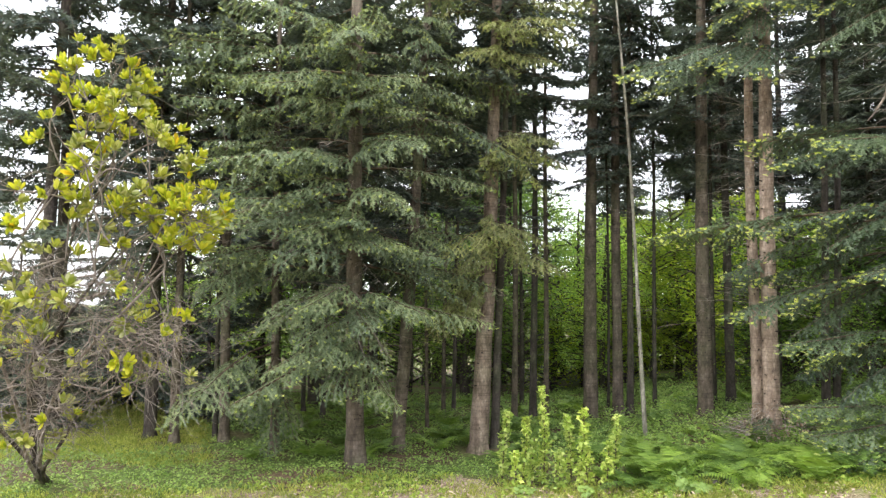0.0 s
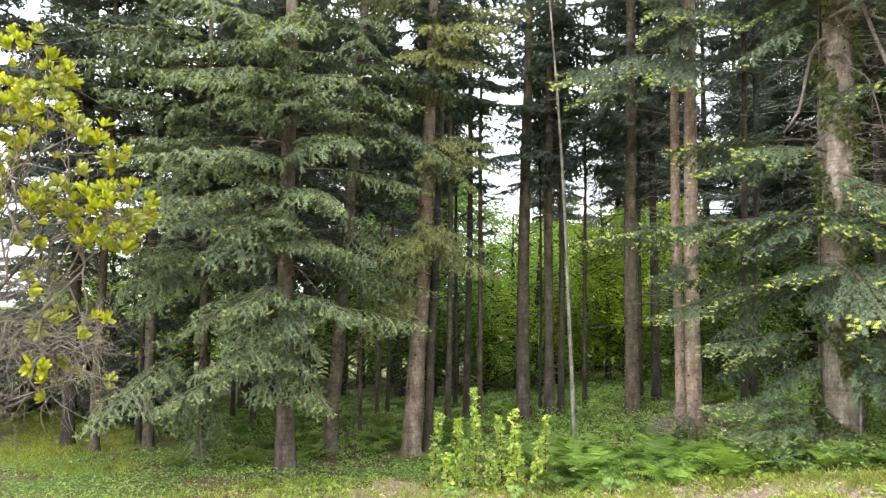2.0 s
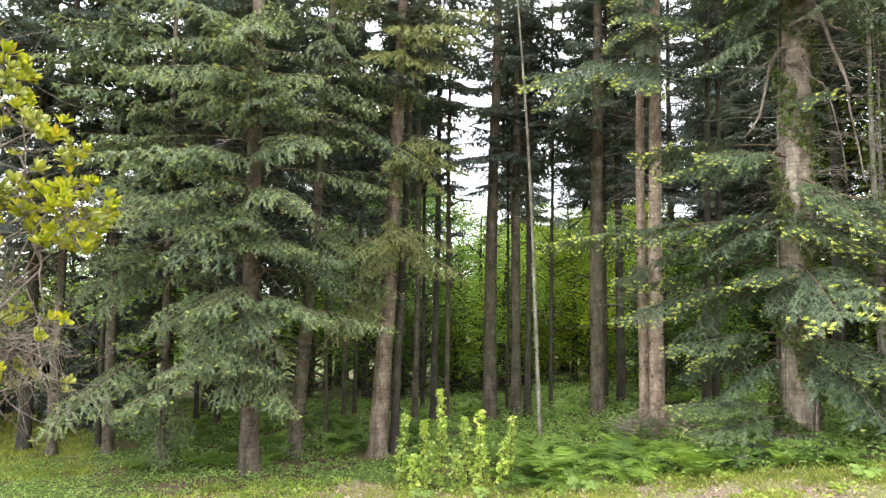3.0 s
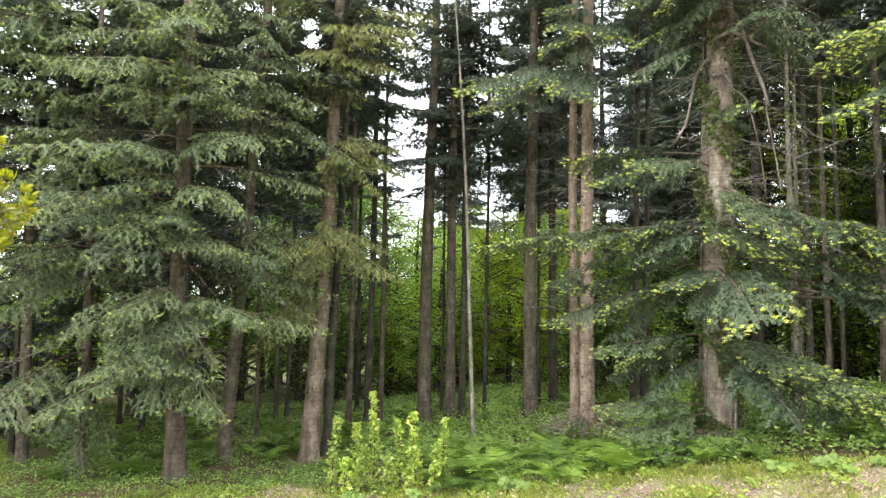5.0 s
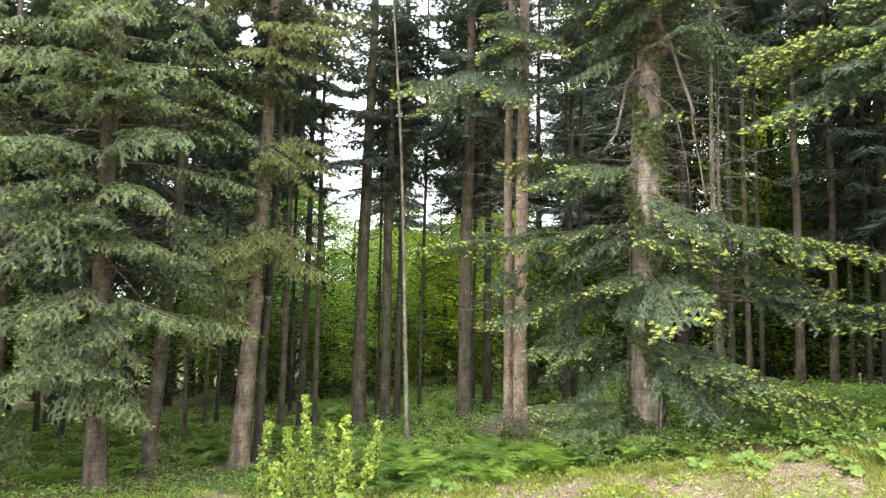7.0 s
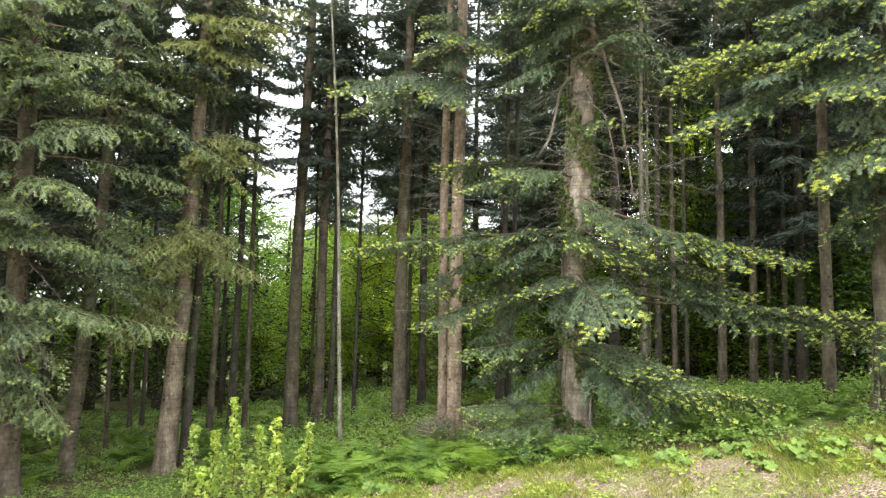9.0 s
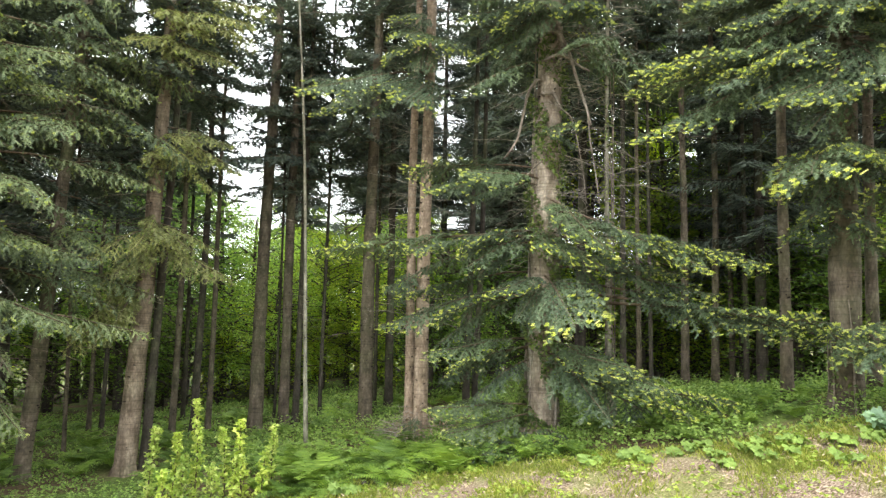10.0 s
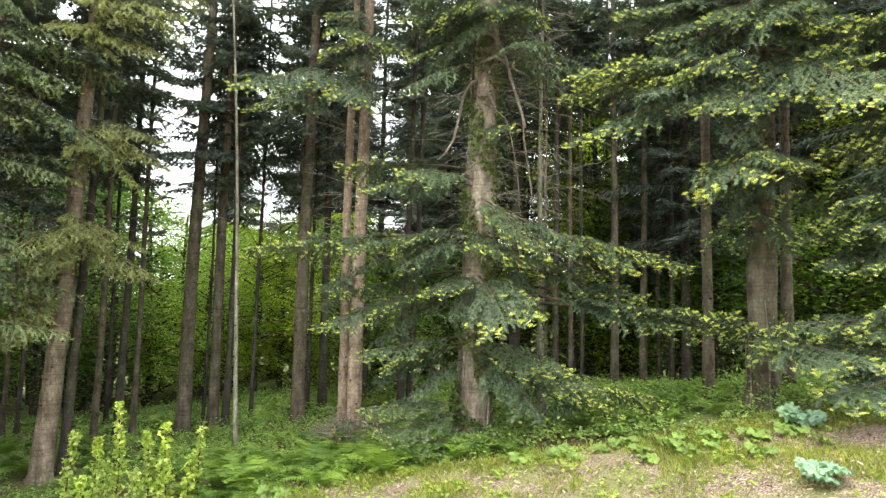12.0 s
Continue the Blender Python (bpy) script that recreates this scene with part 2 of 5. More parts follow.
def make_ground():
    """One sheet to the horizon, fine near the path and coarse far off; two covers meet along the wood's edge."""
    xs = np.concatenate([-np.geomspace(600, 14.5, 18), np.arange(-14, 16.01, 0.25), np.geomspace(16.5, 600, 18)])
    ys = np.concatenate([-np.geomspace(600, 6.5, 14), np.arange(-6, 16.01, 0.25), np.geomspace(16.5, 600, 18)])
    gx, gy = np.meshgrid(xs, ys)
    gz = lie(gx, gy)
    near = (np.abs(gx) < 15) & (np.abs(gy) < 15)
    rough = np.array([noise.noise((a * 1.3, b * 1.3, 3.1)) * 0.05 + noise.noise((a * 5, b * 5, 7.7)) * 0.015 for a, b in zip(gx.ravel(), gy.ravel())])
    gz = gz + np.where(near, rough.reshape(gz.shape), 0)
    nx = len(xs)
    i, j = np.meshgrid(np.arange(nx - 1), np.arange(len(ys) - 1))
    q = np.stack([j * nx + i, j * nx + i + 1, (j + 1) * nx + i + 1, (j + 1) * nx + i], -1).reshape(-1, 4)
    cx, cy = (xs[:-1] + xs[1:]) / 2, (ys[:-1] + ys[1:]) / 2
    mx, my = np.meshgrid(cx, cy)
    wob = 0.25 * np.sin(mx * 2.3) + 0.2 * np.sin(mx * 5.1 + 1)
    open_side = ((my < edge(mx) + wob) & (np.abs(mx) < 30) & (my > -30)).ravel()
    g = Geo()
    v = np.stack([gx, gy, gz], -1).reshape(-1, 3)
    g.add(v, q[~open_side], 0)
    g.v.append(np.zeros((0, 3)))
    g.f.append((q[open_side], 1))
    tagged(new("ground", g.mesh("ground", [M_SOIL, M_CHIPGROUND], True)), "forest floor with litter, moss and a woodchip clearing", "ground", kind="structure")


make_ground()

rng = np.random.default_rng(7)


# ---- conifer branches ----
STYLES = {
    # width, angle, hang, side step, shoot step, shoot length, needle length, step, bare base, rise, droop, lift, fresh share
    "spruce": (0.46, 56, 1.1, 0.1, 0.046, 0.1, 0.024, 0.0125, 0.14, 0.16, 0.36, 0.12, 0.3),
    "olive": (0.42, 58, 1.1, 0.11, 0.048, 0.1, 0.024, 0.0125, 0.16, 0.12, 0.34, 0.12, 0.25),
    "fir": (0.47, 54, 0.6, 0.07, 0.036, 0.095, 0.025, 0.0135, 0.22, 0.14, 0.3, 0.1, 0.95),
    "shade": (0.46, 54, 0.95, 0.095, 0.042, 0.12, 0.027, 0.0145, 0.2, 0.2, 0.52, 0.14, 0.06),
    "dark": (0.42, 60, 0.8, 0.11, 0.1, 0.15, 0.06, 0.03, 0.16, 0.05, 0.16, 0.08, 0.0),
}


def needles_on(geo, p0, p1, up, length, step, slot, brush=False, r=rng):
    """Needles along straight bits of twig, combed to both sides and some on top (or all round for a fresh shoot).
    The needles of one shoot share its spine, so each shoot is one connected comb."""
    p0, p1, up = np.asarray(p0), np.asarray(p1), np.asarray(up, float)
    d, seg = unit(p1 - p0), np.linalg.norm(p1 - p0, axis=1)
    side = unit(np.cross(d, up))
    up = np.cross(side, d)
    k = np.maximum((seg / step).astype(int), 3)
    idx = np.repeat(np.arange(len(seg)), k)
    pos = np.arange(len(idx)) - np.repeat(np.cumsum(k) - k, k)
    a = (pos + 0.5) / k[idx]
    # spine points, one more than needles on each shoot
    sid = np.repeat(np.arange(len(seg)), k + 1)
    spos = np.arange(len(sid)) - np.repeat(np.cumsum(k + 1) - (k + 1), k + 1)
    spine = p0[sid] + (p1 - p0)[sid] * (spos / k[sid])[:, None]
    low = np.repeat(np.cumsum(k + 1) - (k + 1), k) + pos
    base = p0[idx] + (p1 - p0)[idx] * a[:, None]
    verts, faces, count = [spine], [], len(spine)
    rows = 4 if brush else 3
    for row in range(rows):
        if brush:
            phi = 2 * np.pi * row / rows + r.uniform(0, 1.2, len(idx))
        else:
            phi = (0.12, np.pi - 0.12, np.pi / 2)[row] + r.normal(0, 0.3, len(idx))
        use = slice(None) if brush or row < 2 else slice(None, None, 2)
        i, ph = idx[use], phi[use]
        out = side[i] * np.cos(ph)[:, None] + up[i] * np.sin(ph)[:, None]
        ln = (length * r.uniform(0.75, 1.2, len(i)) * (1.0 - 0.4 * a[use] ** 3))[:, None]
        verts.append(base[use] + unit(out + d[i] * (r.uniform(0.35, 0.8, len(i)) + 0.6 * a[use] ** 3)[:, None]) * ln)
        faces.append(np.stack([low[use], low[use] + 1, count + np.arange(len(i))], 1))
        count += len(i)
    geo.add(np.concatenate(verts), np.concatenate(faces), slot)


def make_branch(length, style, seed):
    """A live conifer branch along +x: wood, needles and this year's shoots, as three meshes."""
    width, ang, hang, sstep, tstep, tlen, nl, ns, bare, rise, droop, lift, fresh = STYLES[style]
    r = np.random.default_rng(seed)
    width *= min(1.0, (1.35 / length) ** 0.75)
    blunt = 0.75
    if style in ("fir", "shade"):
        bare, blunt = min(0.4, bare + 0.14 * max(length - 0.9, 0)), 0.48
    elif style != "dark":
        bare, blunt = min(0.34, bare + 0.14 * max(length - 0.9, 0)), 0.55
    s = np.linspace(0, 1, 9)
    sway = r.normal(0, 0.03) * length
    axis = np.stack([length * s, sway * np.sin(s * 3.0), length * (rise * s - droop * s ** 2 + lift * s ** 4)], 1)
    wood, green = Geo(), Geo()
    tube(wood, axis[::2], (0.003 + 0.0065 * length * (1 - s) ** 0.8)[::2], 4)

    def on_axis(u):
        return np.array([np.interp(u, s, axis[:, c]) for c in range(3)])

    a0, a1, ups = [], [], []
    f0, f1, fup = [], [], []
    u, sgn = bare, 1
    while u < 0.985:
        root, tan = on_axis(u), unit(on_axis(min(u + 0.03, 1)) - on_axis(u - 0.03))
        env = ((1 - u) ** blunt) * min(1.0, 0.45 + (u - bare) * 2.6)
        ln = max(width * length * env * r.uniform(0.6, 1.15), 0.07)
        if r.random() < 0.06:
            ln *= 0.3
        t = radians(ang * r.uniform(0.8, 1.1))
        dr = unit(tan * math.cos(t) + np.array([0, sgn, 0]) * math.sin(t) + np.array([0, 0, r.normal(0.02, 0.14)]))
        pts, k = [root], 2 if style == "dark" else 4
        for q in range(k):
            dr = unit(dr + np.array([0, 0, -hang / k * (0.3 + q * 0.5)]))
            pts.append(pts[-1] + dr * ln / k)
        pts = np.array(pts)
        if style != "dark" or sgn > 0:
            tube(wood, pts[::2], np.linspace(0.003 + 0.004 * ln, 0.0015, k // 2 + 1), 3, cap=False)
        for q in range(k):
            a0.append(pts[q]), a1.append(pts[q + 1]), ups.append((0, 0, 1))
        if r.random() < fresh * (1.35 if u > 0.5 else 0.06 if style == "fir" else 0.35):
            level = unit(dr * (1, 1, 0.15) + (0, 0, 0.35))
            beside = unit(np.cross(level, (0, 0, 1)))
            for turn, share in ((0, 1.0), (0.75, 0.75), (-0.75, 0.75)) if style == "fir" else ((0, 1.0),):
                f0.append(pts[-1] - dr * 0.02 * abs(turn) + (0, 0, 0.012))
                f1.append(f0[-1] + unit(level + beside * turn) * r.uniform(0.03, 0.046) * share)
                fup.append((0, 0, 1))
        w, side2 = 0.03, 1
        while w < ln:
            q = min(int(w / ln * k), k - 1)
            c = pts[q] + (pts[q + 1] - pts[q]) * (w / ln * k - q)
            d0 = unit(pts[q + 1] - pts[q])
            across = unit(np.cross(d0, (0, 0, 1)))
            tl = tlen * r.uniform(0.6, 1.25) * (1 - 0.45 * w / ln)
            d2 = unit(d0 * 0.65 + across * side2 * 0.8 + np.array([0, 0, r.normal(-0.05 - 0.55 * hang, 0.15)]))
            e = c + d2 * tl
            a0.append(c), a1.append(e), ups.append((0, 0, 1))
            if w > 0.5 * ln and r.random() < fresh * ((0.7 if u > 0.74 else 0.04) if style == "fir" else 0.1 + 0.7 * u):
                f0.append(e), f1.append(e + unit(d2 * (1, 1, 0.2) + np.array([0, 0, 0.35])) * r.uniform(0.025, 0.05)), fup.append((0, 0, 1))
            w, side2 = w + tstep * r.uniform(0.7, 1.3), -side2
        u, sgn = u + sstep / length * r.uniform(0.32, 0.68), -sgn
    a0.append(on_axis(0.55)), a1.append(axis[-1]), ups.append((0, 0, 1))
    needles_on(green, a0, a1, ups, nl, ns, 0, r=r)
    out = [wood, green]
    if fresh > 0 and f0:
        tips = Geo()
        f0, f1 = np.array(f0), np.array(f1)
        if style == "fir":
            needles_on(tips, f0 - (f1 - f0) * 0.2, f1, fup, 0.014, 0.0105, 0, True, r)
        else:
            needles_on(tips, f0, f1, fup, 0.02, 0.013, 0, True, r)
        out.append(tips)
    return out


def make_dead_branch(length, seed):
    """A bare grey branch: a thin crooked axis with a few fine twigs."""
    r = np.random.default_rng(seed)
    g = Geo()
    s = np.linspace(0, 1, 8)
    axis = np.stack([length * s, np.cumsum(r.normal(0, 0.012, 8)) * length, length * (0.04 * s - 0.12 * s ** 2) + np.cumsum(r.normal(0, 0.008, 8)) * length], 1)
    tube(g, axis, 0.0014 + 0.003 * length ** 0.5 * (1 - s), 4)
    for _ in range(int(5 + length * 9)):
        u = r.uniform(0.2, 0.97)
        root = np.array([np.interp(u, s, axis[:, c]) for c in range(3)])
        ln = length * r.uniform(0.08, 0.34) * (1.1 - u)
        d = unit(np.array([0.8, r.choice([-1, 1]) * r.uniform(0.4, 1.0), r.normal(-0.15, 0.3)]))
        b2 = unit(d + r.normal(0, 0.25, 3) + (0, 0, -0.2))
        tube(g, [root, root + d * ln * 0.5, root + d * ln * 0.5 + b2 * ln * 0.5], [0.0022, 0.0017, 0.001], 3, cap=False)
    return g


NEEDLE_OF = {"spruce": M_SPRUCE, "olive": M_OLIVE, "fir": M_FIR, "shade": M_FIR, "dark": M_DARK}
FRESH_OF = {"spruce": M_FRESH_DULL, "olive": M_FRESH_DULL, "fir": M_FRESH, "shade": M_FRESH}
LIBRARY = {}
for style_name, sizes in (("spruce", (0.8, 1.3, 1.9)), ("olive", (0.8, 1.3)), ("fir", (0.8, 1.3, 1.9, 2.5)), ("shade", (0.8, 1.3, 2.0)), ("dark", (0.9, 1.6, 2.3))):
    for size in sizes:
        for seed_no in (1, 2):
            geos = make_branch(size, style_name, int(size * 100) + seed_no * 17)
            if style_name == "dark":
                both = Geo()
                for slot, g in enumerate(geos):
                    for verts, (faces, _) in zip(g.v, g.f):
                        both.add(verts, faces - faces.min(), slot)
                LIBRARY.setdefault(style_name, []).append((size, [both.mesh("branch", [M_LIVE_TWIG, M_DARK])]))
                continue
            meshes = [geos[0].mesh("branch", [M_LIVE_TWIG], True), geos[1].mesh("needles", [NEEDLE_OF[style_name]])]
            if len(geos) > 2:
                meshes.append(geos[2].mesh("fresh_growth", [FRESH_OF[style_name]]))
            LIBRARY.setdefault(style_name, []).append((size, meshes))
PALE_DEAD = [(size, make_dead_branch(size, 60 + k).mesh("dead_branch", [M_PALE_TWIG], True)) for k, size in enumerate((0.35, 0.6, 0.9, 1.3, 0.5, 0.8))]
DEAD = [(size, make_dead_branch(size, 40 + k).mesh("dead_branch", [M_DEAD], True)) for k, size in enumerate((0.35, 0.6, 0.9, 1.3, 0.5, 0.8))]


def put_branch(tree, style, x, y, z, az, length, tilt, roll=0.0):
    """Hang a live branch of about this length on a tree, pointing to az and up by tilt degrees."""
    near = min(abs(size / length - 1) for size, _ in LIBRARY[style])
    fit = [m for size, m in LIBRARY[style] if abs(size / length - 1) < near + 0.06]
    size = [size for size, m in LIBRARY[style] if m is fit[0]][0]
    meshes = fit[int(rng.integers(len(fit)))]
    k = length / size
    flip = rng.choice([-1.0, 1.0])
    m = pose(x, y, z, 0, 0, az) @ pose(0, 0, 0, roll, -tilt, 0) @ Matrix.Diagonal((k, k * flip, k, 1))
    b = part("branch", meshes[0], tree, m)
    if len(meshes) > 1:
        part("needles", meshes[1], b)
    if len(meshes) > 2:
        tagged(part("fresh_growth", meshes[2], b), kind="stuff")


def put_dead(tree, x, y, z, az, length, tilt, pale=False):
    size, mesh = min(PALE_DEAD if pale else DEAD, key=lambda d: abs(d[0] - length) + rng.uniform(0, 0.2))
    k = length / size
    part("dead_branch", mesh, tree, pose(x, y, z, rng.uniform(-30, 30), 0, az) @ pose(0, 0, 0, 0, -tilt, 0) @ Matrix.Diagonal((k, k, k, 1)))


def trunk_mesh(dia, height, lean, bark_mat, seed, flare=1.3, stubs=80, sides=11, bend=0.02):
    """A tapered bole with root flare, knobby rings where whorls sat, and short broken stubs."""
    r = np.random.default_rng(seed)
    k = max(int(height / 0.34), 12)
    z = np.concatenate([[-0.15, 0.0, 0.06, 0.14, 0.25], np.linspace(0.4, height, k)])
    w1, w2 = r.uniform(0, 6, 2)
    cx = lean[0] * z + bend * np.sin(z * 0.7 + w1) - bend * math.sin(w1)
    cy = lean[1] * z + bend * np.sin(z * 0.6 + w2) - bend * math.sin(w2)
    rad = dia / 2 * (1 - 0.86 * np.clip(z, 0, None) / height) * (1 + (flare - 1) * np.exp(-np.clip(z, 0, None) / 0.13))
    a = np.linspace(0, 2 * np.pi, sides, endpoint=False)
    lobes = 1 + 0.15 * np.exp(-np.clip(z, 0, None) / 0.16)[:, None] * np.cos(a * 5 + w1)[None]
    knob = 1 + 0.04 * r.normal(0, 1, (len(z), sides)) + 0.03 * np.sin(z * 14 + w2)[:, None]
    g = Geo()
    tube(g, np.stack([cx, cy, z], 1), rad[:, None] * lobes * knob, sides)
    for _ in range(stubs):
        h = r.uniform(0.3, min(height, 7.0))
        q, az = np.interp(h, z, rad), r.uniform(0, 2 * np.pi)
        c = np.array([np.interp(h, z, cx), np.interp(h, z, cy), h])
        d = np.array([math.cos(az), math.sin(az), r.uniform(-0.1, 0.3)])
        tube(g, [c + d * q * 0.7, c + d * (q + r.uniform(0.006, 0.04))], [r.uniform(0.008, 0.016), 0.007], 5, 1)
    return g.mesh("trunk", [bark_mat, M_KNOT], True), (lambda h: (float(np.interp(h, z, cx)), float(np.interp(h, z, cy)), float(np.interp(h, z, rad))))


def conifer(x, y, dia, height, lean, bark_mat, label, name="spruce_tree", style="spruce", crown=(2.0, 1.4), own=(), dead=(0.8, 4.0, 10, 0.6),
            whorl=0.42, per=5, seed=0, upper=6.5, twins=1, low_twins=1.5, bare=None, whorl_style=None):
    """A conifer: bole, dead twigs low down, own branches as given (heights above the datum), and whorls from the crown's base up.
    Above `upper` the branches are the coarse dark kind."""
    r = np.random.default_rng(seed + 100)
    t = thing(name, x, y, float(lie(x, y)), label, "tree", "conifers of the wood")
    mesh, at = trunk_mesh(dia, height, lean, bark_mat, seed)
    part("trunk", mesh, t)
    foot = float(lie(x, y))
    for h, az, ln, tilt in own:
        h = h - foot
        cx, cy, q = at(h)
        if style == "fir":
            tilt, ln = (tilt + 3, ln) if h > 0.75 else (tilt + 7, ln * 0.88)
        else:
            tilt += r.uniform(-6, 7)
        put_branch(t, style, cx, cy, h, az, ln, tilt, r.uniform(-26, 26))
        for _ in range(twins if h > low_twins else 0):
            hh = h + r.uniform(-0.16, 0.1)
            if style == "fir" and r.random() > 0.55:
                continue
            if style == "fir":
                put_branch(t, "shade", cx, cy, h - r.uniform(0.03, 0.16), az + r.uniform(-16, 16), ln * r.uniform(0.7, 0.92), tilt - r.uniform(0, 9), r.uniform(-20, 20))
            else:
                put_branch(t, style, cx, cy, hh, az + r.uniform(-24, 24), ln * r.uniform(0.6, 0.95), tilt + r.uniform(-14, 6), r.uniform(-30, 30))
    lo, hi, n, ln = dead
    for _ in range(n):
        h, az = r.uniform(lo, hi), r.uniform(0, 360)
        cx, cy, q = at(h)
        put_dead(t, cx + q * 0.6 * math.cos(radians(az)), cy + q * 0.6 * math.sin(radians(az)), h, az, ln * r.uniform(0.4, 1.3), r.uniform(-30, 14), bark_mat in (M_BARK_PALE, M_BARK_FIR, M_STEM))
    base, reach = crown
    h = base
    while h < height - 0.3:
        frac = (height - h) / max(height - base, 0.1)
        ln = reach * min(1.0, 0.28 + 1.0 * frac ** 0.8)
        count = per if h < upper else max(per - 1, 4)
        start = r.uniform(0, 360)
        for k in range(count):
            az = start + 360 * k / count + r.uniform(-22, 22)
            if bare and h < upper and abs((az - bare[0] + 180) % 360 - 180) < bare[1]:
                continue
            hh = h + r.uniform(-0.16, 0.16)
            cx, cy, q = at(hh)
            # boughs turned away take the needle colour that has shade in it
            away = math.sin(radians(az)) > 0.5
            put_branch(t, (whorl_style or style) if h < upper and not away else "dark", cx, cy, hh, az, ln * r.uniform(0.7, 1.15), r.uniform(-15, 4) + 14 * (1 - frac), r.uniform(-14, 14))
        h += whorl * r.uniform(0.8, 1.25) * (1.0 if h < upper else 4.0)
    return t


# ---- the near trees ----
SPRUCE_BOUGHS = [
    (4.93, -95, 1.3, -5), (4.43, -113, 1.3, -5), (4.43, -65, 1.3, -5), (4.34, -88, 1.2, -5), (4.69, -122, 1.7, -5), (3.94, -52, 1.3, -5),
    (3.75, -124, 1.6, -5), (3.17, -121, 1.9, -5), (3.05, -112, 1.4, -5), (3.33, -60, 1.2, -5), (2.96, -88, 1.2, -5), (2.81, -54, 1.3, -5),
    (2.81, -76, 1.1, -5), (1.78, -107, 1.3, -5), (2.11, -47, 1.5, -5), (1.97, -73, 1.2, -5), (1.61, -117, 1.7, -5), (1.46, -101, 1.3, -5),
    (1.39, -74, 1.1, -5), (1.41, -120, 2.1, -5), (5.24, -118, 1.6, -5), (5.34, -73, 1.2, -5), (4.75, -105, 1.2, -5), (4.79, -49, 1.3, -5),
    (3.38, -119, 1.5, -5), (2.15, -119, 1.5, -5), (1.38, -54, 1.3, -16), (1.36, -92, 1.2, -14), (1.19, -68, 1.0, -16),
]
drooping_spruce = conifer(-1.04, 8.50, 0.235, 13, (-0.02, 0), M_BARK_RED, "tall spruce with drooping grey-green boughs nearly to the ground", own=SPRUCE_BOUGHS,
        crown=(1.9, 1.65), dead=(0.9, 4.5, 50, 1.1), whorl=0.42, per=6, seed=1, bare=(-83, 62), twins=2)
SLIM_BOUGHS = [
    (5.23, -138, 1.9, -5), (4.92, -120, 1.3, -5), (4.06, -117, 1.4, -5), (4.62, -128, 1.6, -5), (2.72, -113, 1.5, -5), (3.72, -95, 1.2, -5),
    (5.4, -133, 1.7, -5), (5.52, -110, 1.3, -5), (4.41, -96, 1.2, -5), (2.7, -114, 1.6, -22), (1.45, -106, 1.6, -14), (0.98, -73, 1.2, -38),
    (1.33, -97, 1.3, -30), (1.29, -116, 1.7, -10), (0.89, -58, 1.0, -34),
]
slim_spruce = conifer(-2.25, 9.43, 0.13, 9.5, (-0.01, 0), M_BARK_RED, "slim spruce with dense hanging boughs beside a taller one", own=SLIM_BOUGHS, crown=(2.0, 1.5), whorl=0.4, per=6, seed=2, bare=(-83, 70), twins=2,
        dead=(0.6, 3.5, 26, 1.1))
# bare grey sprays that reach out between the live boughs
for host, h, az, ln, tilt in ((drooping_spruce, 2.9, -118, 1.5, -14), (drooping_spruce, 2.5, -72, 1.2, -22), (drooping_spruce, 2.2, -100, 1.3, -12), (drooping_spruce, 1.9, -64, 1.3, -18),
                              (drooping_spruce, 3.4, -55, 1.3, -20), (drooping_spruce, 3.9, -104, 1.4, -10), (drooping_spruce, 2.0, -128, 1.6, -10), (drooping_spruce, 1.7, -90, 1.2, -16),
                              (slim_spruce, 2.8, -128, 1.7, -20), (slim_spruce, 2.3, -112, 1.6, -18), (slim_spruce, 1.9, -96, 1.5, -20), (slim_spruce, 1.5, -120, 1.5, -8)):
    put_dead(host, -0.02 * h, 0, h, az, ln, tilt, True)
GREY_BOUGHS = [
    (4.83, -49, 1.2, -12), (5.53, -92, 1.3, -12), (5.87, -72, 1.2, -12), (5.0, -76, 1.0, -12), (5.42, -42, 1.2, -12), (3.02, -59, 1.1, -12),
    (2.73, -82, 1.1, -12),
]
conifer(-0.60, 9.47, 0.19, 13, (0.06, 0.0), M_BARK_GREY, "leaning grey spruce bole behind the drooping spruce", own=GREY_BOUGHS, crown=(2.6, 1.3), seed=3, bare=(-90, 60), dead=(1, 5, 16, 0.7))
HANGING = [
    (4.41, -45, 1.1, -16), (4.07, -101, 0.9, -16), (5.79, -71, 1.1, -16), (5.54, -51, 1.2, -16), (5.56, -113, 1.1, -16), (3.06, -124, 1.2, -16),
    (3.11, -57, 0.9, -16), (3.15, -41, 1.1, -16), (2.87, -39, 1.3, -16), (4.22, -80, 0.9, -16), (5.49, -75, 0.9, -16), (5.88, -95, 1.0, -16),
    (5.92, -47, 1.5, -16), (3.18, -88, 0.8, -16), (4.32, -36, 1.3, -16), (3.06, -110, 0.9, -36),
]
LIMP = [(2.36, -160, 1.25, -36), (2.5, -152, 1.15, -38), (2.23, -165, 0.85, -34), (2.65, -158, 1.1, -28)]
conifer(0.50, 9.50, 0.26, 11.5, (0.035, 0.0), M_BARK_WARM, "leaning reddish spruce with olive boughs that hang limp", style="olive", own=HANGING + LIMP, twins=2, crown=(6.2, 1.3), seed=4,
        dead=(1.6, 5.5, 26, 0.7))
conifer(0.74, 9.75, 0.13, 12, (0.02, 0.0), M_BARK_DARK, "dark spruce bole close behind a reddish one", crown=(5.2, 1.2), style="dark", seed=5, dead=(1.6, 5.0, 10, 0.6))

